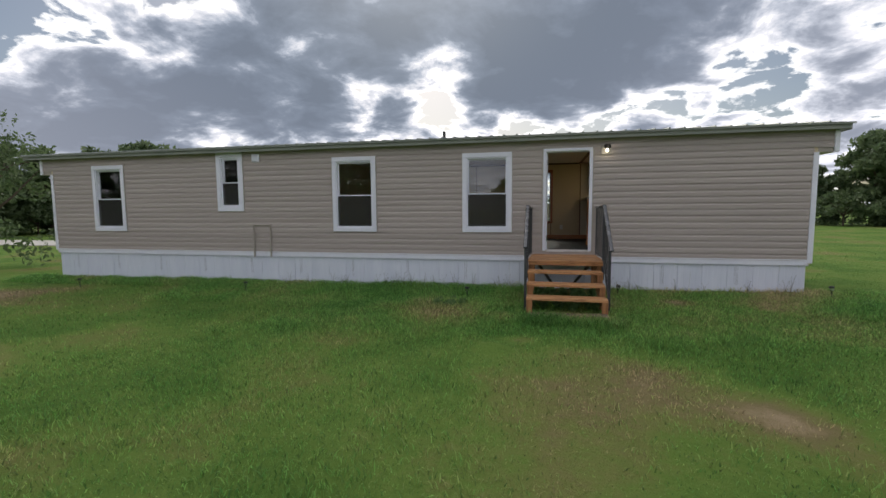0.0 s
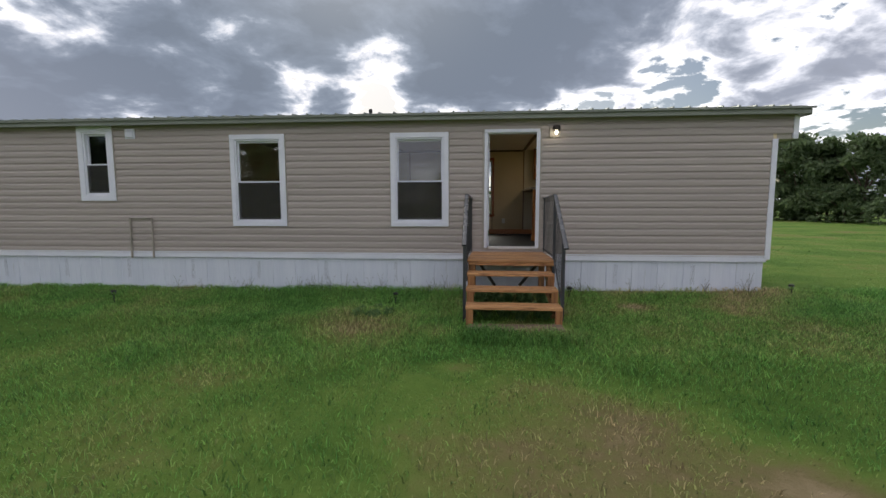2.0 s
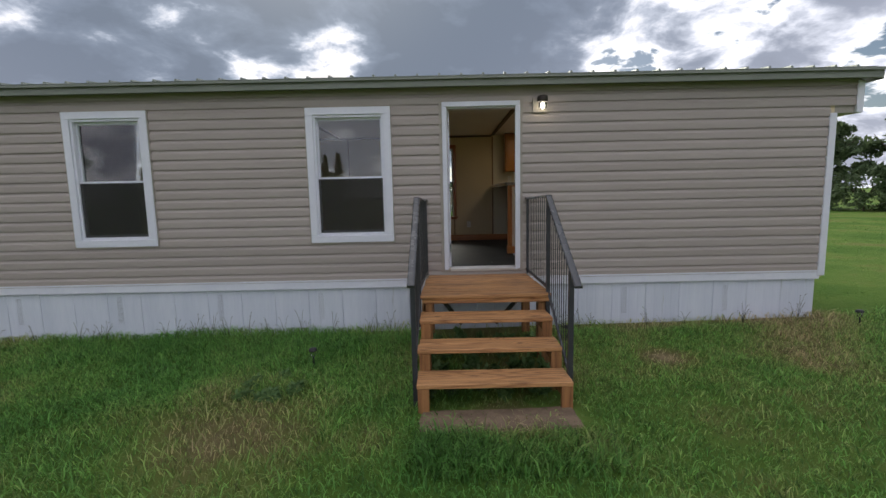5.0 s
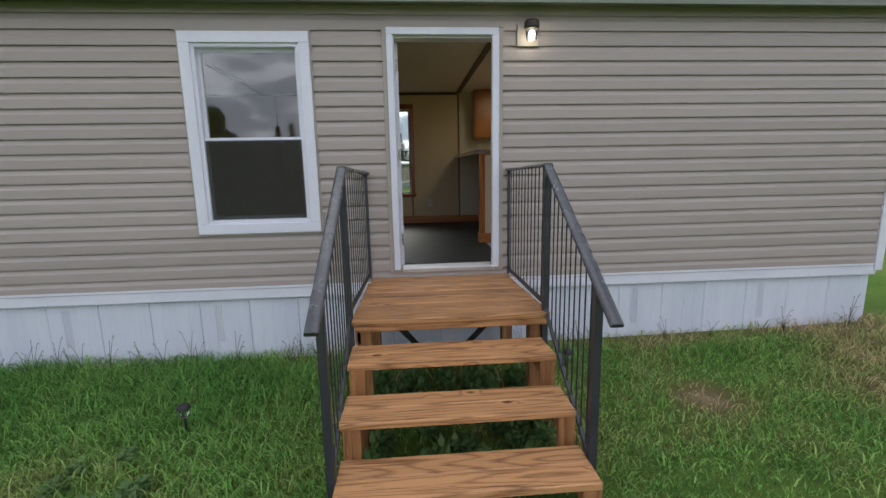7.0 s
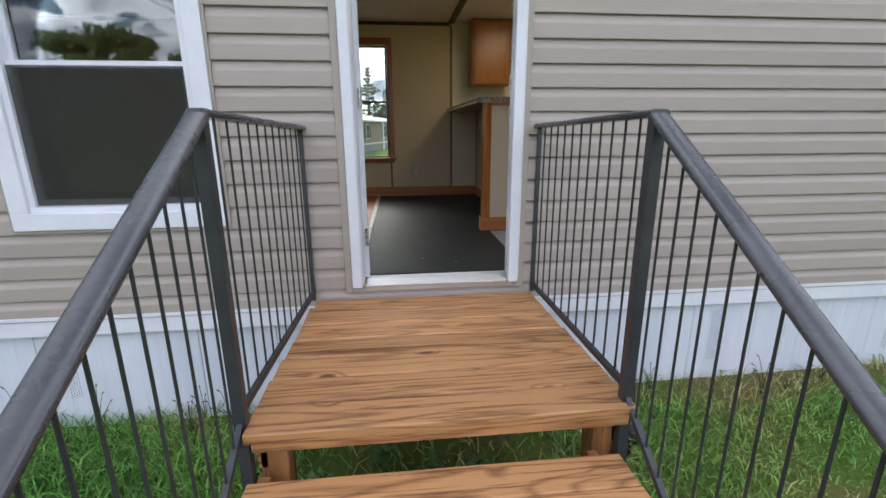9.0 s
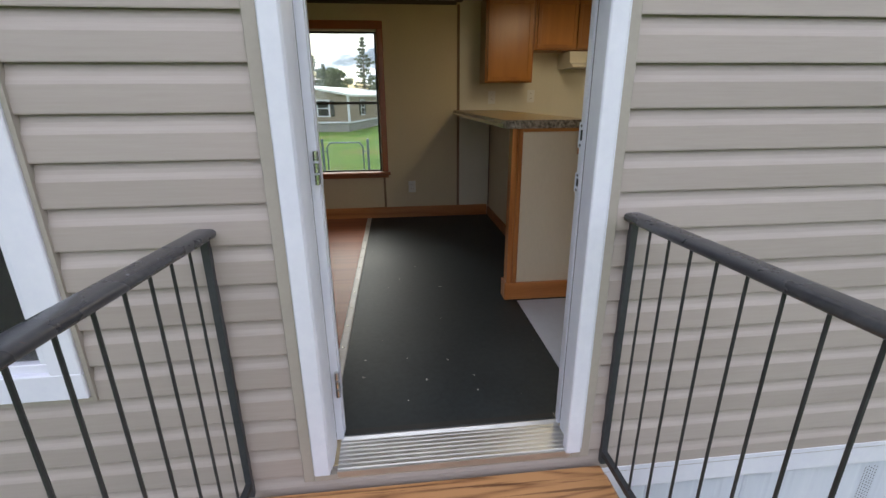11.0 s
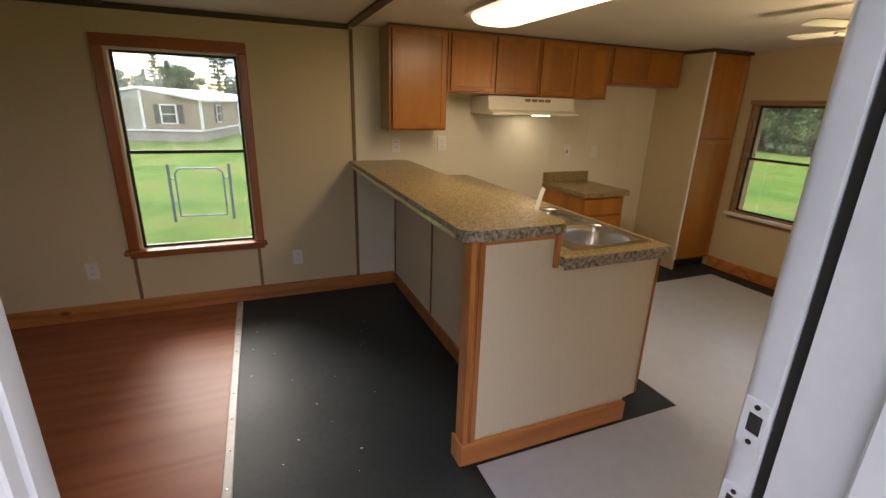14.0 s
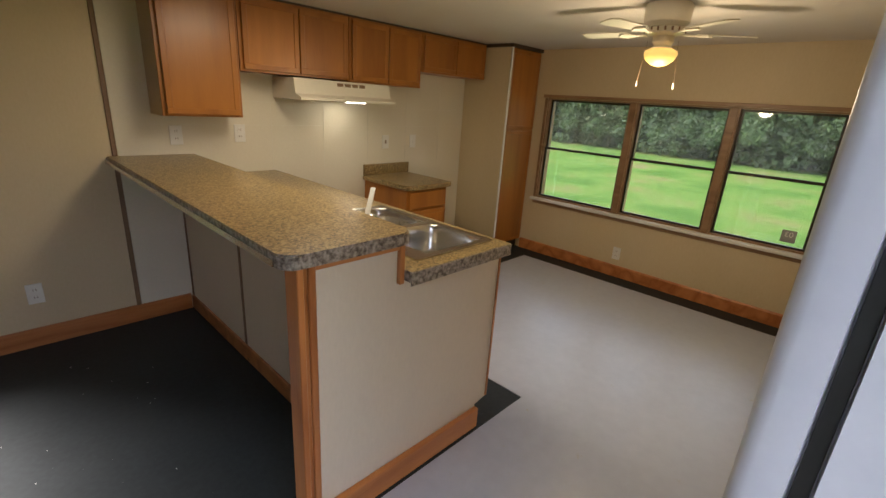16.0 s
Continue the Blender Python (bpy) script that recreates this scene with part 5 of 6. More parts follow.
def outlet(x, y, z, side, sockets=True, name="wall_outlet"):
    """A cover plate on a wall; side: which way it faces."""
    ob = thing(name, (x, y, z), "white duplex outlet cover on the wall" if sockets else "pale blank switch plate on the wall", "outlet", "outlets on the walls")
    at = lambda u, d: (x + u, y - d) if side == "y" else (x - d, y + u)
    def slab(nm, u0, u1, z0, z1, d0, d1, m, par, bev=0.0):
        (xa, ya), (xb, yb) = at(u0, d0), at(u1, d1)
        return part(nm, boxed(min(xa, xb), max(xa, xb), min(ya, yb), max(ya, yb), z0, z1, bev), m, par)
    pl_ = slab("plate", -0.036, 0.036, z - 0.058, z + 0.058, 0.0005, 0.007, M["white_plastic"], ob, 0.002)
    if sockets:
        for dz in (-0.022, 0.022):
            so = slab("socket", -0.017, 0.017, z + dz - 0.014, z + dz + 0.014, 0.0072, 0.009, M["white_plastic"], pl_, 0.0008)
            for u in (-0.007, 0.005):
                slab("slot", u, u + 0.003, z + dz - 0.004, z + dz + 0.007, 0.0091, 0.0095, M["batten"], pl_)
    else:
        slab("switch", -0.006, 0.006, z - 0.014, z + 0.014, 0.0072, 0.012, M["batten"] if name == "open_outlet" else M["white_plastic"], pl_)
    return ob


outlet(0.038, BACK, 1.005, "y")
outlet(-1.28, BACK, 1.04, "y")
outlet(0.835, BACK - 0.006, 1.858, "y")
outlet(1.225, BACK - 0.006, 1.868, "y")
outlet(2.48, BACK - 0.006, 1.79, "y", False, "open_outlet")
outlet(2.80, BACK - 0.006, 1.792, "y", False)
outlet(EAST, 1.67, 0.915, "x")

# ---- small base cabinet ----
bc = thing("base_cabinet", (2.49, 3.0, F), "small oak base cabinet with one drawer", "cabinet")
part("body", boxed(2.265, 2.715, 2.735, BACK - 0.008, F + 0.10, 1.475), M["cabinet"], bc)
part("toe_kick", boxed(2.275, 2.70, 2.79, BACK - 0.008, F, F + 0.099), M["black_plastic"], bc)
part("drawer", boxed(2.285, 2.70, 2.714, 2.733, 1.315, 1.455, 0.006), M["cabinet"], bc)
cabinet_door(bc, 2.285, 2.70, F + 0.12, 1.295, 2.733)
bt2 = thing("small_worktop", (2.49, 3.0, 1.476), "brown speckled laminate top with a splashback", "worktop")
part("slab", rounded_slab(2.245, 2.745, 2.695, BACK - 0.008, 1.476, 1.514, 0.02, (0, 1)), M["laminate"], bt2)
part("splashback", boxed(2.245, 2.745, BACK - 0.032, BACK - 0.008, 1.515, 1.606, 0.003), M["laminate"], bt2)

# ---- pantry ----
pn = thing("pantry_cabinet", (3.7, 3.0, F), "tall oak pantry cabinet with a tan side panel", "cabinet")
part("side_panel", boxed(3.472, 3.492, 2.745, BACK - 0.002, F, CEIL - 0.03), M["panel"], pn, "tan side panel")
part("edge_strip", boxed(3.462, 3.484, 2.732, 2.744, F + 0.1, CEIL - 0.03, 0.002), M["white_plastic"], pn, "white metal corner strip")
part("body", boxed(3.493, EAST - 0.002, 2.76, BACK - 0.002, F + 0.09, CEIL - 0.03), M["cabinet"], pn)
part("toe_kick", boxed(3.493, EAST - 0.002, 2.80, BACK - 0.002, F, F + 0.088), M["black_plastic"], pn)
cabinet_door(pn, 3.50, EAST - 0.02, 1.945, CEIL - 0.045, 2.758)
cabinet_door(pn, 3.50, EAST - 0.02, F + 0.10, 1.930, 2.758)
part("top_trim", boxed(3.46, EAST - 0.002, 2.728, BACK - 0.002, CEIL - 0.029, CEIL - 0.002), M["beam"], pn)

# ---- ceiling fixtures ----
cl = thing("ceiling_light", (1.18, 1.89, CEIL), "lit oblong fluorescent ceiling light", "ceiling light")
part("base", rounded_slab(0.985, 1.375, 1.27, 2.51, CEIL - 0.022, CEIL - 0.001, 0.14, (0, 1, 2, 3), 0), M["enamel"], cl)
bm = bmesh.new()
shells = []
for inset, z in ((0, 0.023), (0.003, 0.036), (0.014, 0.052), (0.036, 0.064), (0.070, 0.070), (0.110, 0.072)):
    ring = []
    for k, (sx, sy) in enumerate(((-1, -1), (1, -1), (1, 1), (-1, 1))):
        r = 0.14 - inset
        for t in range(9):
            a = radians((180, 270, 0, 90)[k] + t * 11.25)
            ring.append(bm.verts.new((1.18 + sx * 0.02 + r * math.cos(a), 1.89 + sy * 0.455 + r * math.sin(a), CEIL - z)))
    shells.append(ring)
for p, q in zip(shells, shells[1:]):
    for i in range(36):
        bm.faces.new((p[i], q[i], q[(i + 1) % 36], p[(i + 1) % 36]))
bm.faces.new(shells[-1])
bmesh.ops.recalc_face_normals(bm, faces=bm.faces)
smooth(part("diffuser", bm, M["tube_glow"], cl, "lit white diffuser"), 60)

FX, FY = 2.50, 1.083
fan = thing("ceiling_fan", (FX, FY, CEIL), "cream ceiling fan with a lit bowl lamp and pull chains", "ceiling fan")
smooth(part("housing", lathe(bmesh.new(), [(0.105, 0.0), (0.112, -0.01), (0.108, -0.085), (0.085, -0.105)], (FX, FY, CEIL - 0.001), 28), M["enamel"], fan))
bm = lathe(bmesh.new(), [(0.08, 0), (0.098, -0.01), (0.092, -0.03), (0.06, -0.04)], (FX, FY, CEIL - 0.106), 24)
part("motor", bm, M["enamel"], fan)
for k in range(18):
    t = 2 * math.pi * k / 18
    cx, cy = FX + 0.0955 * math.cos(t), FY + 0.0955 * math.sin(t)
    part("vent_tooth", boxed(cx - 0.004, cx + 0.004, cy - 0.004, cy + 0.004, CEIL - 0.131, CEIL - 0.113), M["batten"], fan)
part("switch_cup", lathe(bmesh.new(), [(0.05, 0), (0.05, -0.030), (0.04, -0.046), (0.052, -0.060)], (FX, FY, CEIL - 0.146), 20), M["enamel"], fan)
smooth(part("bowl", lathe(bmesh.new(), [(0.050, 0.0), (0.076, -0.012), (0.081, -0.028), (0.066, -0.058), (0.038, -0.078), (0.010, -0.086)], (FX, FY, CEIL - 0.204), 40), M["bulb_glow"], fan, "lit amber glass bowl"), 60)
for k in range(5):
    t = radians(20 + 72 * k)
    c, s = math.cos(t), math.sin(t)
    def rot(u, v, z):
        return (FX + c * u - s * v, FY + s * u + c * v, z)
    bm = bmesh.new()
    outline = [(0.17, -0.042), (0.21, -0.054), (0.40, -0.062), (0.43, -0.046), (0.438, 0.0), (0.43, 0.046), (0.40, 0.062), (0.21, 0.054), (0.17, 0.042)]
    tilt = 0.10
    extrude(bm, outline, lambda u, v: rot(u, v * 0.75, CEIL - 0.133 + v * tilt), lambda u, v: rot(u, v * 0.75, CEIL - 0.128 + v * tilt))
    blade = part("blade", bm, M["enamel"], fan, "pale fan blade")
    bm = bmesh.new()
    extrude(bm, [(0.085, -0.018), (0.14, -0.01), (0.20, -0.04), (0.235, 0.0), (0.20, 0.04), (0.14, 0.01), (0.085, 0.018)], lambda u, v: rot(u, v, CEIL - 0.142 + v * tilt), lambda u, v: rot(u, v, CEIL - 0.1335 + v * tilt))
    part("blade_arm", bm, M["enamel"], blade, "scrolled blade arm")
for dx, dy, drop in ((-0.028, 0.066, 0.185), (0.028, -0.066, 0.19)):
    ch = part("pull_chain", rod(bmesh.new(), (FX + dx, FY + dy, CEIL - 0.17), (FX + dx * 1.25, FY + dy * 1.25, CEIL - 0.18 - drop), 0.0008, 6), M["batten"], fan)
    part("chain_knob", rod(bmesh.new(), (FX + dx * 1.25, FY + dy * 1.25, CEIL - 0.18 - drop - 0.026), (FX + dx * 1.25, FY + dy * 1.25, CEIL - 0.18 - drop), 0.0045, 8), M["enamel"], ch)

# sticker on the pane, seen from behind: the digits are mirrored
stk = thing("window_sticker", (EAST + 0.033, 0.47, 1.36), "small grey square sticker with mirrored digits on the pane", "sticker")
part("sheet", boxed(EAST + 0.0335, EAST + 0.0342, 0.425, 0.515, 1.335, 1.425), M["sticker"], stk)
cu = bpy.data.curves.new("digits", "FONT")
cu.body, cu.size, cu.align_x, cu.extrude = "03", 0.055, "CENTER", 0.0002
tmp = new("digits_text", cu)
dg_me = bpy.data.meshes.new_from_object(tmp.evaluated_get(bpy.context.evaluated_depsgraph_get()))
bpy.data.objects.remove(tmp)
dg_me.materials.append(M["white_plastic"])
dg = new("digits", dg_me)
dg.parent = stk
dg.matrix_parent_inverse = Matrix.Translation(stk.location).inverted() @ INDOOR
dg.matrix_basis = Matrix.Translation((EAST + 0.0330, 0.47, 1.375)) @ Matrix(((0, 0, -1, 0), (1, 0, 0, 0), (0, 1, 0, 0), (0, 0, 0, 1)))
SITE[0] = Matrix.Identity(4)

# ---- beyond the back window: gate and neighbouring home ----
gate = thing("pipe_gate", (-1.2, 9.2, 0), "galvanised pipe gate with chain-link mesh between two posts", "gate")
for x, y in ((-1.70, 9.25), (-0.69, 9.17)):
    part("post", rod(bmesh.new(), (x, y, -0.1), (x, y, 0.99), 0.026, 10), M["galvanised"], gate)
g0, g1 = Vector((-1.60, 9.24, 0)), Vector((-0.80, 9.18, 0))
bm = bmesh.new()
pts = [g0 + Vector((0, 0, 0.02)), g0 + Vector((0, 0, 0.82)), g0 + (g1 - g0) * 0.1 + Vector((0, 0, 0.91)), g0 + (g1 - g0) * 0.9 + Vector((0, 0, 0.91)), g1 + Vector((0, 0, 0.82)), g1 + Vector((0, 0, 0.02)), g0 + Vector((0, 0, 0.02))]
for p, q in zip(pts, pts[1:]):
    rod(bm, p, q, 0.015, 8)
part("gate_frame", bm, M["galvanised"], gate)
bm = bmesh.new()
for k in range(-11, 12):
    for s in (1, -1):
        a = Vector((k * 0.075, 0, 0.07))
        lo, hi = (0, 0.82)
        x_at = lambda z: k * 0.075 + s * (z - 0.07)
        zs = [z for z in (0.07 + i * 0.01 for i in range(84)) if 0.0 <= x_at(z) <= 0.80]
        if len(zs) > 2:
            p, q = (g0 + (g1 - g0) * (x_at(z) / 0.80) + Vector((0, 0, z)) for z in (zs[0], zs[-1]))
            rod(bm, p, q, 0.0011, 3)
part("mesh_wire", bm, M["galvanised"], gate)
for x, y, z in ((-1.65, 9.245, 0.28), (-1.65, 9.245, 0.72), (-0.745, 9.175, 0.28), (-0.745, 9.175, 0.72)):
    part("hinge_band", rod(bmesh.new(), (x - 0.06, y, z), (x + 0.06, y, z), 0.012, 8), M["galvanised"], gate)

nb = thing("neighbour_house", (-2.7, 27.5, 0), "tan single-storey home with white trim and white roof", "house")
turn = Matrix.Translation((-2.65, 27.4, 0)) @ Matrix.Rotation(radians(-13), 4, "Z") @ Matrix.Diagonal((0.9, 0.9, 0.83, 1))


def nb_part(name, bm, m, parent, label=""):
    bmesh.ops.transform(bm, matrix=turn, verts=bm.verts)
    return part(name, bm, m, parent, label)


bm = bmesh.new()
extrude(bm, [(-3.15, 0.55), (0, 0.55), (0, 2.45), (-3.15, 3.0)], lambda x, z: (x, 0, z), lambda x, z: (x, 16, z))
nb_wall = nb_part("wall", bm, M["tan_siding"], nb, "tan lap siding")
# Other half of the same gable: its different light is put into the grey.
bm = bmesh.new()
extrude(bm, [(-6.3, 0.55), (-3.16, 0.55), (-3.16, 3.0), (-6.3, 2.45)], lambda x, z: (x, -0.02, z), lambda x, z: (x, 16, z))
nb_part("wall", bm, M["greyed_siding"], nb, "lap siding, its different light painted in as grey")
nb_part("skirting", boxed(-6.25, -0.05, 0.03, 15.9, -0.2, 0.55), M["greyed_siding"], nb)
bm = bmesh.new()
extrude(bm, [(-6.65, 2.36), (-3.15, 3.03), (0.35, 2.36), (0.35, 2.50), (-3.15, 3.17), (-6.65, 2.52)], lambda x, z: (x, -0.35, z), lambda x, z: (x, 16.3, z))
nb_part("roof", bm, M["roof_white"], nb, "white metal roof")
for x in (-3.15, 0.0):
    nb_part("corner_trim", boxed(x - 0.07, x + 0.07, -0.05, 0.06, 0.5, 2.5 if x == 0 else 2.95), M["white_vinyl"], nb)
nb_part("base_trim", boxed(-6.3, 0.05, -0.05, -0.01, 0.5, 0.62), M["white_vinyl"], nb)
nb_part("base_trim", boxed(0.001, 0.05, 0.05, 16, 0.5, 0.62), M["white_vinyl"], nb)


def nb_window(u, side):
    if side == "front":
        b = lambda a0, a1, d0, d1, z0, z1: boxed(u + a0, u + a1, -d1, -d0, z0, z1)
    else:
        b = lambda a0, a1, d0, d1, z0, z1: boxed(d0, d1, u + a0, u + a1, z0, z1)
    w = nb_part("window", b(-0.45, 0.45, 0.0, 0.05, 0.95, 2.15), M["white_vinyl"], nb, "white framed window")
    for z0, z1 in ((1.03, 1.52), (1.58, 2.07)):
        nb_part("pane", b(-0.36, 0.36, 0.05, 0.056, z0, z1), M["screen"], w)
    for a in (-0.78, 0.50):
        nb_part("shutter", b(a, a + 0.28, 0.0, 0.05, 0.98, 2.12), M["iron_top"], w, "dark shutter")


nb_window(-1.75, "front")
for u in (3.2, 8.5):
    nb_window(u, "side")
nb_part("porch_post", boxed(0.9, 1.0, 4.4, 4.5, 0, 2.3), M["white_vinyl"], nb)

# pale drive far off to the west
solid("road", boxed(-60, -16, 8.2, 11.2, -0.25, -0.125), M["concrete"], "pale gravel drive across the lawn", "road", kind="structure")


# ---- trees ----
def leaf_cloud(rng, centres, radius, per, size, flat=1.0):
    n = len(centres) * per
    c = np.repeat(centres, per, axis=0)
    d = rng.normal(size=(n, 3))
    d /= np.linalg.norm(d, axis=1)[:, None]
    d *= (rng.rand(n, 1) ** 0.5) * np.repeat(radius, per)[:, None]
    d[:, 2] *= flat
    p = c + d
    u = rng.normal(size=(n, 3))
    u /= np.linalg.norm(u, axis=1)[:, None]
    w = np.cross(u, rng.normal(size=(n, 3)))
    w /= np.linalg.norm(w, axis=1)[:, None]
    s = size * (0.6 + 0.8 * rng.rand(n, 1))
    v = np.stack([p - u * s, p + w * s * 0.45, p + u * s, p - w * s * 0.45], axis=1).reshape(-1, 3)
    return v, np.arange(n * 4).reshape(-1, 4)


def broad_tree(name, seed, h, spread, leaves, label, size=0.13):
    rng = np.random.RandomState(seed)
    ob = thing(name, (0, 0, 0), label, "tree", "trees round the lawn")
    bm = bmesh.new()
    fork = h * 0.35
    rod(bm, (0, 0, -0.2), (0.05 * h * 0.3, 0, fork), h * 0.022, 8, h * 0.016)
    tips = []
    for k in range(7):
        t = 2 * math.pi * (k + rng.rand() * 0.6) / 7
        mid = Vector((math.cos(t) * spread * 0.35, math.sin(t) * spread * 0.35, fork + h * (0.12 + 0.2 * rng.rand())))
        end = Vector((math.cos(t) * spread * (0.55 + 0.3 * rng.rand()), math.sin(t) * spread * 0.7, h * (0.5 + 0.4 * rng.rand())))
        rod(bm, (0.015 * h, 0, fork - 0.1), mid, h * 0.010, 6, h * 0.007)
        rod(bm, mid, end, h * 0.007, 5, h * 0.002)
        tips += [mid, end]
    part("trunk", bm, M["bark"], ob)
    n = 46
    t, f = rng.rand(n) * 2 * np.pi, rng.rand(n)
    zz = h * (0.08 + 0.90 * f)
    rr = spread * np.sin(np.clip(0.30 + 0.70 * f, 0, 1) * np.pi * 0.96) ** 0.6 * (0.35 + 0.65 * rng.rand(n))
    centres = np.stack([rr * np.cos(t), rr * np.sin(t), zz], axis=1)
    v, fc_ = leaf_cloud(rng, centres, spread * (0.16 + 0.22 * rng.rand(n)), leaves // n, size, 0.7)
    crown = new("crown", fast_mesh("crown", v, fc_, M["leaf"]))
    crown.parent = ob
    return ob


def pine_tree(name, seed, h, spread, label, bare=0.25):
    rng = np.random.RandomState(seed)
    ob = thing(name, (0, 0, 0), label, "tree", "trees round the lawn")
    bm = bmesh.new()
    rod(bm, (0, 0, -0.2), (0.1, 0.05, h), h * 0.016, 8, 0.02)
    centres, radii = [], []
    z = h * bare
    while z < h * 0.99:
        f = (z - h * bare) / (h * (1 - bare))
        reach = spread * (1 - f) ** 0.7 * (0.6 + 0.5 * rng.rand())
        for k in range(4):
            t = rng.rand() * 2 * math.pi
            r = reach * (0.5 + 0.6 * rng.rand())
            end = (math.cos(t) * r, math.sin(t) * r, z + r * 0.12 * (1 - f) + 0.1 * rng.rand())
            rod(bm, (0.1 * z / h, 0.05 * z / h, z), end, 0.02, 4, 0.006)
            for q in (0.45, 0.7, 0.95):
                centres.append((end[0] * q, end[1] * q, z + (end[2] - z) * q + 0.08))
                radii.append(0.16 + 0.22 * reach * (1.1 - 0.4 * q) * 0.6)
        z += h * 0.04
    part("trunk", bm, M["bark"], ob)
    v, fc_ = leaf_cloud(rng, np.array(centres), np.array(radii), 13, 0.15, 0.55)
    crown = new("crown", fast_mesh("crown", v, fc_, M["needle"]))
    crown.parent = ob
    return ob


kinds = [
    broad_tree("broadleaf_tree", 1, 7.5, 3.0, 6500, "dense dark green broadleaf tree at the wood's edge", 0.22),
    broad_tree("broadleaf_tree", 2, 6.3, 2.6, 6000, "rounded green broadleaf tree at the wood's edge", 0.21),
    pine_tree("pine_tree", 3, 9.5, 2.3, "tall ragged pine rising over the wood", 0.22),
    pine_tree("pine_tree", 4, 8.0, 2.1, "dark pine with low branches at the wood's edge", 0.10),
    broad_tree("shrub", 5, 2.6, 1.9, 2000, "low green shrub at the foot of the trees", 0.13),
]
rnd = random.Random(11)
spots = []


def row(p, q, n, deep, mix, scale=1.0):
    for i in range(n):
        f = (i + rnd.random() * 0.7) / n
        x, y = p[0] + (q[0] - p[0]) * f, p[1] + (q[1] - p[1]) * f
        x, y = x + rnd.uniform(-deep, deep), y + rnd.uniform(-deep, deep)
        spots.append((rnd.choice(mix), x, y, scale * rnd.uniform(0.8, 1.2)))


row((29, -16), (31, 20), 26, 1.0, (0, 1, 1, 0))
row((33, -16), (35, 24), 26, 1.5, (0, 2, 3, 0), 1.0)
row((30.5, -14), (32, 22), 22, 1.2, (0, 1))
row((27.5, -14), (29, 22), 30, 0.8, (4,))
row((31, 20), (14, 52), 18, 1.5, (0, 3, 0, 1), 0.85)
row((29, 20), (13, 50), 16, 1.0, (4,))
row((14, 52), (-26, 58), 18, 2.5, (0, 0, 3, 1), 0.64)
row((-26, 58), (-46, 10), 18, 2.5, (0, 1, 3, 0), 0.9)
row((-27, 30), (-44, 4), 12, 1.5, (4, 1))
row((-44, 8), (-30, -32), 14, 2.0, (0, 1, 2), 1.0)
row((-30, -36), (30, -36), 24, 2.0, (0, 1, 1, 3), 0.58)
row((30, -34), (30, -16), 8, 1.5, (0, 1, 3))
for kind, x, y, s in spots:
    tree = copy_thing(kinds[kind], pose(x, y, ground_z(x, y) - 0.05, 0, 0, rnd.uniform(0, 360)))
    tree.scale = (s, s, s * rnd.uniform(0.9, 1.1))


def wood_mass(name, seed, p, q, n, deep, h, label):
    """The inside of a wood: many clumps of leaves, thinner towards the uneven top."""
    rng = np.random.RandomState(seed)
    f = rng.rand(n)
    x, y = p[0] + (q[0] - p[0]) * f, p[1] + (q[1] - p[1]) * f
    top = h * (0.8 + 0.25 * np.sin(f * 37.0) * np.sin(f * 91.0 + 1.0) + 0.15 * rng.rand(n))
    c = np.stack([x + rng.uniform(-deep, deep, n), y + rng.uniform(-deep, deep, n), top * rng.rand(n) ** 0.8], axis=1)
    v, fc_ = leaf_cloud(rng, c, 0.5 + 0.7 * rng.rand(n), 40, 0.30, 0.75)
    return tagged(new(name, fast_mesh(name, v, fc_, M["leaf"])), label, "wood", kind="stuff")


wood_mass("far_wood", 61, (35, -20), (36, 26), 900, 1.6, 6.2, "dense dark green wood behind the lawn")
wood_mass("far_wood", 62, (-40, 36), (-40, -16), 500, 2.0, 5.0, "dense green wood beyond the drive")
# nearest trees, placed one by one
for kind, x, y, s in ((2, -2.3, 41, 0.72), (2, -7.0, 44, 0.60), (3, -8.2, 46, 0.55), (0, -10.5, 45, 0.6), (0, -19.5, -34.5, 1.15), (1, -16.5, -35.5, 1.1), (0, -23.0, -35, 1.1)):
    tree = copy_thing(kinds[kind], pose(x, y, ground_z(x, y) - 0.05, 0, 0, 70))
    tree.scale = (s, s, s)
for k, (x, y) in zip(kinds, ((-34, 24), (-37, 18), (38, 5), (38, -5), (-31, 27))):
    k.location = (x, y, ground_z(x, y))
side_tree = broad_tree("yard_tree", 8, 4.4, 1.9, 3600, "small leafy tree beyond the end of the house", 0.075)
side_tree.location = (-15.9, 0.6, ground_z(-15.9, 0.6))


# ---- grass ----
def bare(x, y):
    """How bare the ground is, 0 to 1."""
    r = np.zeros_like(x)
    for cx, cy, rad, k in ((1.25, -5.2, 0.33, 0.95), (1.45, -5.7, 0.36, 0.7), (-0.72, -3.62, 0.17, 0.9), (-0.3, -5.6, 1.5, 0.45), (0.2, -4.5, 0.8, 0.4), (1.7, -1.15, 0.24, 0.7), (-2.1, -2.4, 0.6, 0.6), (1.9, -2.3, 0.6, 0.25), (1.25, -1.35, 0.2, 0.3)):
        d = np.hypot((x - cx), (y - cy) * (2.4 if rad == 0.62 else 1.0)) / rad
        r = np.maximum(r, k * np.clip(1.6 - d, 0, 1))
    strip = (y > -0.30) & (y < 0.05) & (x > -1.5) & (x < 4.1)
    r = np.where(strip, np.maximum(r, 0.72 * np.clip((y + 0.30) / 0.14, 0, 1)), r)
    pad = (x > -0.68) & (x < 0.58) & (y > -2.40) & (y < -2.02)
    return np.where(pad, 0.86, r)


def height_at(x, y):
    return np.array([ground_z(a, b) for a, b in zip(x, y)]) - 0.004


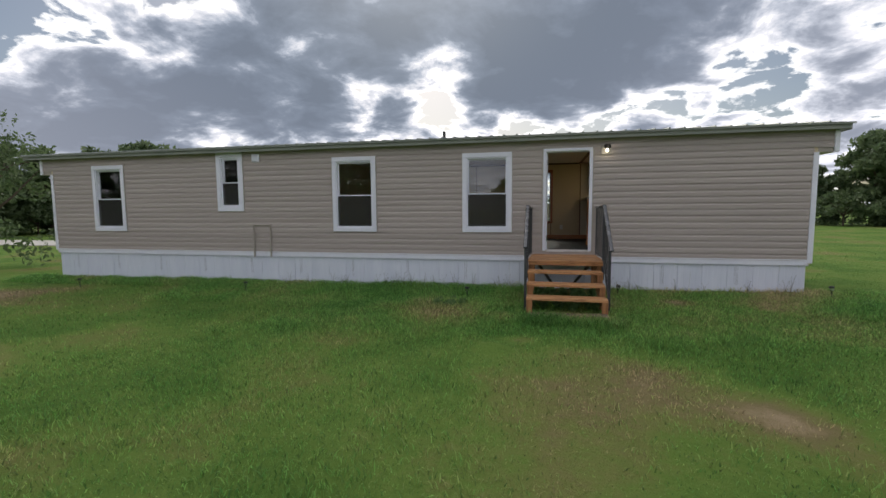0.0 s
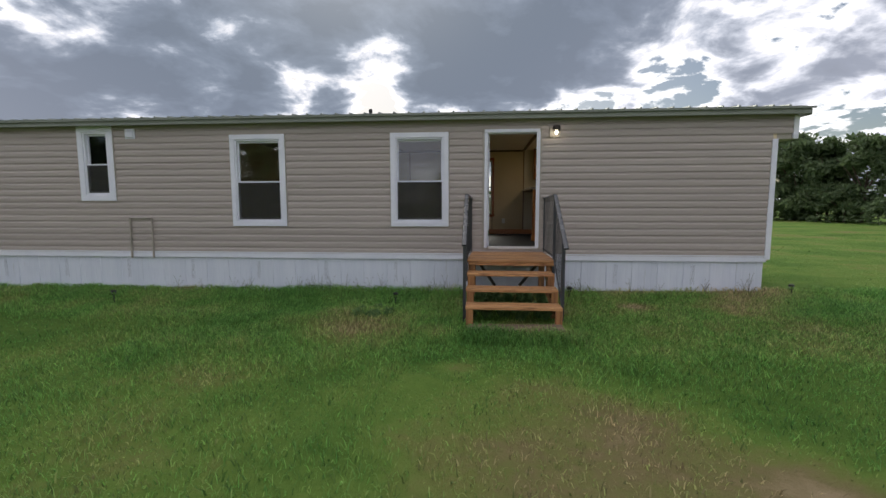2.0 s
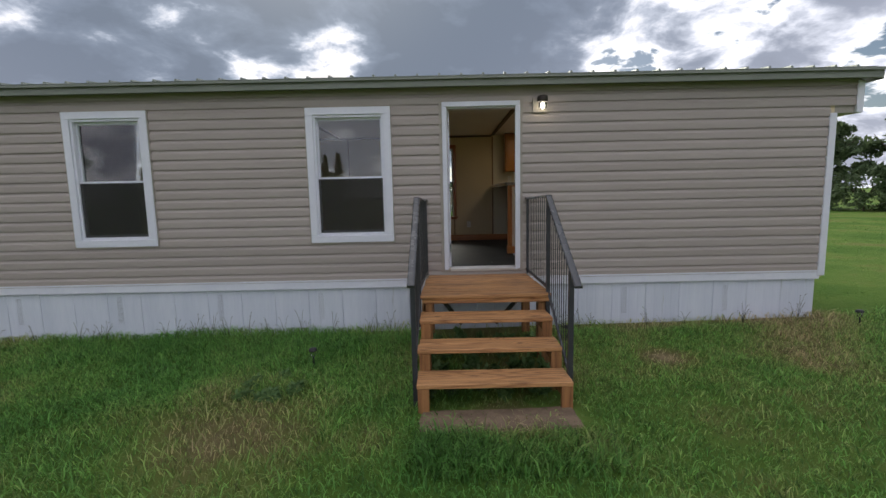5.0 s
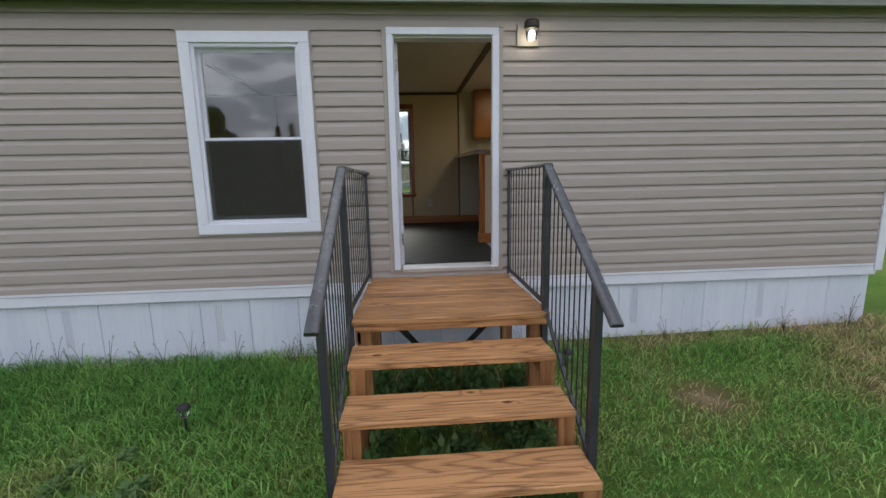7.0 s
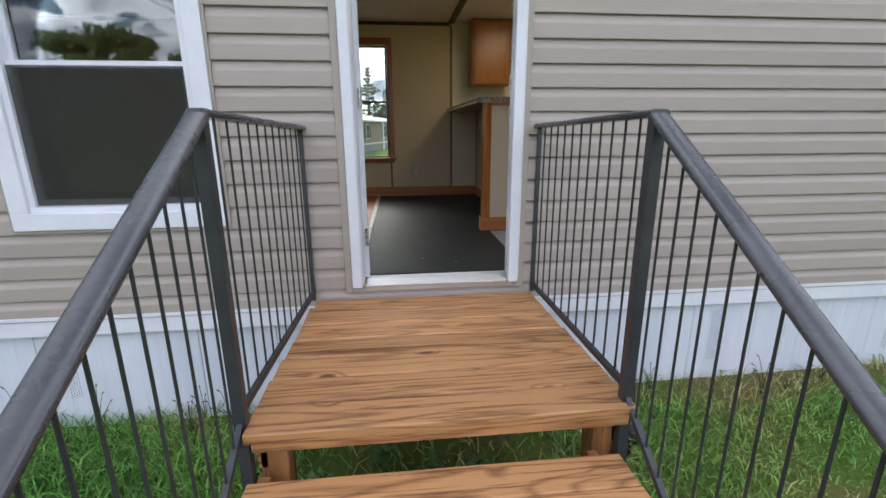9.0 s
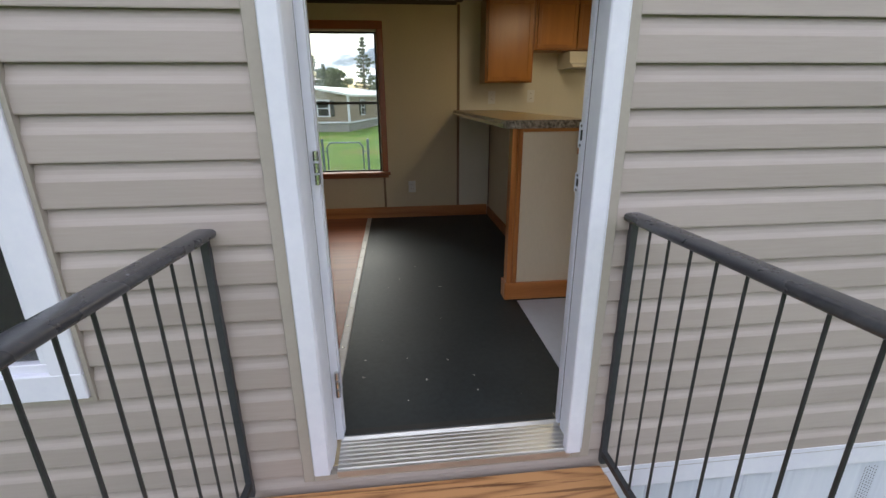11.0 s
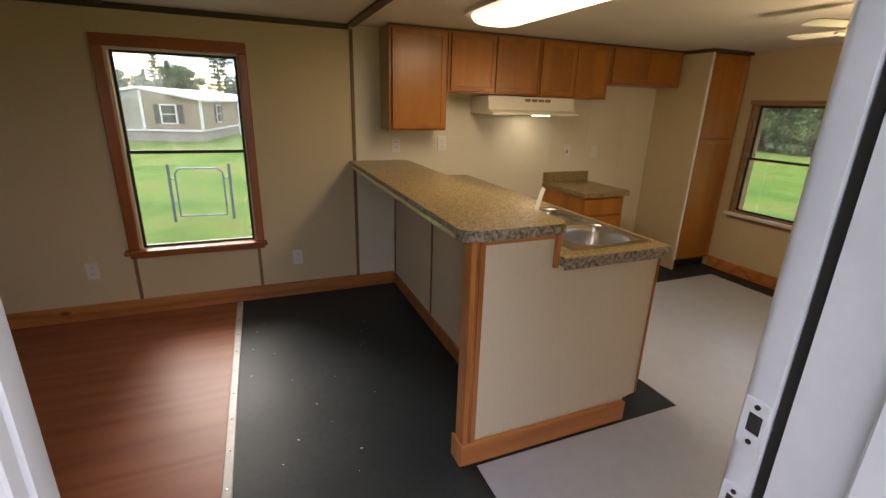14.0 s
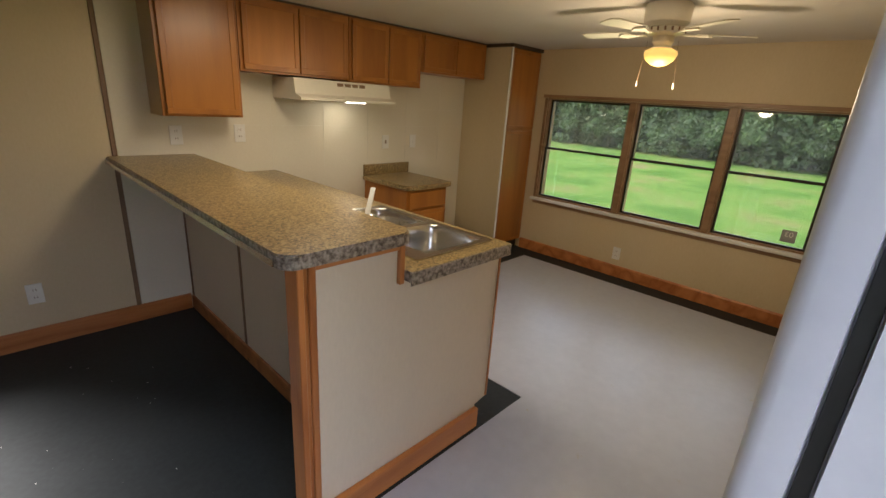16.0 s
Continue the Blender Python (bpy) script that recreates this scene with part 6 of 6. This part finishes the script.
def blades(rng, x, y, h, w, lean):
    n = len(x)
    z = height_at(x, y)
    t = rng.rand(n) * 2 * np.pi
    ux, uy = np.cos(t) * w / 2, np.sin(t) * w / 2
    l = rng.rand(n) * 2 * np.pi
    lx, ly = np.cos(l) * h * lean, np.sin(l) * h * lean
    base = np.stack([x, y, z], 1)
    u = np.stack([ux, uy, np.zeros(n)], 1)
    mid = base + np.stack([lx * 0.35, ly * 0.35, h * 0.6], 1)
    tip = base + np.stack([lx, ly, h * (1 - 0.35 * lean)], 1)
    v = np.stack([base - u, base + u, mid + u * 0.75, mid - u * 0.75, mid - u * 0.75, mid + u * 0.75, tip + u * 0.12, tip - u * 0.12], 1)
    v = v[:, [0, 1, 2, 3, 6, 7], :]
    f = np.arange(n)[:, None] * 6
    quads = np.concatenate([f + np.array([[0, 1, 2, 3]]), f + np.array([[3, 2, 4, 5]])], 0)
    return v.reshape(-1, 3), quads


def patch_noise(x, y, s, o):
    return np.array([noise.noise((a * s, b * s, o)) for a, b in zip(x, y)])


def sow(name, seed, n, x0, x1, y0, y1, hh, ww, label, near_house=False):
    rng = np.random.RandomState(seed)
    x, y = rng.uniform(x0, x1, n), rng.uniform(y0, y1, n)
    p = patch_noise(x, y, 0.55, 2.2)
    keep = (rng.rand(n) > bare(x, y)) & ~((x > SX0) & (x < SX1) & (y > -2.1) & near_house & (rng.rand(n) > 0.12))
    rim = np.minimum(np.minimum(x - x0, x1 - x), np.where(y1 > -0.35, 9.0, y1 - y))
    rim = np.minimum(rim, y - y0) / min(1.1, 0.25 * (y1 - y0), 0.25 * (x1 - x0))
    keep &= rng.rand(n) < rim.clip(0, 1) ** 1.5
    keep &= ~((y > 0.03) & (x > -12.4) & (x < 4.1))
    x, y, p = x[keep], y[keep], p[keep]
    tuft = patch_noise(x, y, 2.6, 7.7)
    h = hh * (0.45 + 0.9 * rng.rand(len(x))) * (1.0 + 0.7 * p + 0.5 * tuft).clip(0.35, 2.2)
    if near_house:
        h *= np.clip(0.80 + 0.40 * np.exp(-((y + 0.25) / 0.55) ** 2), 0, 1.3)
    lean = (0.5 if near_house else 0.35) + 0.75 * rng.rand(len(x))
    v, f = blades(rng, x, y, h, ww * (0.6 + 0.8 * rng.rand(len(x))), lean)
    return tagged(new(name, fast_mesh(name, v, f, M["brightened_blades" if near_house else "blades"])), label, "grass", kind="stuff")


sow("grass", 21, 150000, -6.0, 5.6, -9.6, -0.9, 0.046, 0.0058, "short mown lawn grass")
sow("grass", 22, 85000, -8.0, 6.3, -2.2, 0.03, 0.098, 0.008, "longer grass along the skirting", True)
sow("grass", 27, 36000, -5.0, 5.0, -4.0, -1.0, 0.072, 0.008, "longer grass beside the steps, its colour brightened against the shade", True)
sow("grass", 28, 3200, -0.75, 0.75, -3.0, -2.36, 0.11, 0.010, "bright tuft of grass before the steps")
sow("grass", 23, 45000, -13.5, 12.0, -8.0, -0.3, 0.05, 0.010, "short lawn grass farther off")
sow("grass", 24, 16000, -13.2, -6.5, -0.9, 0.0, 0.10, 0.010, "longer grass along the far skirting", True)
sow("grass", 25, 9000, 3.6, 21.0, -7.0, 15.0, 0.035, 0.016, "lawn grass beside the house")
sow("grass", 26, 14000, -4.5, 1.5, 3.6, 16.0, 0.06, 0.014, "lawn grass behind the house")


# trodden sand at the foot of the steps
nx, ny = 33, 12
xs, ys = np.linspace(-0.67, 0.53, nx), np.linspace(-2.385, -2.03, ny)
pts = []
for j, y in enumerate(ys):
    for i, x in enumerate(xs):
        edge = min(i, nx - 1 - i, j, ny - 1 - j)
        wob = 0.05 * noise.noise((x * 7, y * 7, 1.0)) if edge == 0 else 0.0
        pts.append((x + wob, y + wob, ground_z(x, y) + (-0.02 if edge == 0 else 0.014 + 0.006 * noise.noise((x * 14, y * 14, 5.0)))))
me = bpy.data.meshes.new("sand_pad")
me.from_pydata(pts, [], [(j * nx + i, j * nx + i + 1, (j + 1) * nx + i + 1, (j + 1) * nx + i) for j in range(ny - 1) for i in range(nx - 1)])
me.materials.append(M["sand"])
tagged(new("ground_sand", me), "trodden bare sand at the foot of the steps", "bare ground", kind="structure")

# weeds: low leafy plants under and beside the steps
def weed(name, seed, h, label, spread=0.2, per=5, leaf=0.16):
    rng = np.random.RandomState(seed)
    ob = thing(name, (0, 0, 0), label, "weed", "weeds by the house")
    bm = bmesh.new()
    centres = []
    for k in range(6 if per > 2 else 3):
        t = rng.rand() * 2 * math.pi
        e = (math.cos(t) * h * 0.5 * rng.rand(), math.sin(t) * h * 0.5 * rng.rand(), h * (0.6 + 0.4 * rng.rand()))
        rod(bm, (0, 0, -0.02), e, 0.002, 4, 0.001)
        centres += [tuple(c * q for c in e) for q in (0.45, 0.7, 0.95)]
    part("stem", bm, M["weed"], ob)
    v, fc_ = leaf_cloud(rng, np.array(centres), np.full(len(centres), h * spread), per, h * leaf, 0.6)
    lv = new("leaves", fast_mesh("leaves", v, fc_, M["weed"]))
    lv.parent = ob
    return ob


def stalk_weed(name, seed, h, label):
    """A few thin bent stalks, each ending in a small seed head."""
    rng = np.random.RandomState(seed)
    ob = thing(name, (0, 0, 0), label, "weed", "weeds by the house")
    for k in range(4):
        t, far, top = rng.rand() * 2 * math.pi, h * (0.12 + 0.45 * rng.rand()), h * (0.5 + 0.5 * rng.rand())
        p = [Vector((0.01 * k - 0.02, 0, -0.02)), Vector((math.cos(t) * far * 0.3, math.sin(t) * far * 0.2, top * 0.6)), Vector((math.cos(t) * far * 0.7, math.sin(t) * far * 0.4, top * 0.92)), Vector((math.cos(t) * far, math.sin(t) * far * 0.5, top * (0.9 + 0.1 * rng.rand())))]
        bm = bmesh.new()
        for i in range(3):
            rod(bm, p[i], p[i + 1], 0.0022 - 0.0004 * i, 4, 0.0018 - 0.0004 * i)
        rod(bm, p[2].lerp(p[3], 0.4), p[3], 0.0038, 5, 0.001)
        part("stalk", bm, M["weed_stalk"], ob)
    return ob


w_a, w_b = weed("weed", 31, 0.16, "low broad-leaved weed in the grass", 0.26, 7, 0.21), stalk_weed("weed", 32, 0.33, "thin dark weed stalks against the skirting")
w_a.location, w_b.location = (-0.3, -0.55, ground_z(-0.3, -0.55)), (0.8, -0.12, ground_z(0.8, -0.12))
r2 = random.Random(5)
for i in range(46):
    x, y = r2.uniform(-0.6, 0.5), r2.uniform(-1.9, -0.7)
    copy_thing(w_a, pose(x, y, ground_z(x, y) - 0.01, 0, 0, r2.uniform(0, 360)))
for i in range(12):
    x, y = r2.gauss(-1.95, 0.2), r2.gauss(-1.6, 0.14)
    copy_thing(w_a, pose(x, y, ground_z(x, y) - 0.01, 0, 0, r2.uniform(0, 360))).scale = (0.9, 0.9, r2.uniform(0.4, 0.6))
for i in range(60):
    x = r2.uniform(-6, 4)
    if not SX0 - 0.1 < x < SX1 + 0.1:
        copy_thing(w_b, pose(x, r2.uniform(-0.22, -0.02), ground_z(x, -0.1) - 0.01, 0, 0, r2.uniform(0, 360))).scale = (1, 1, r2.uniform(0.5, 1.3))
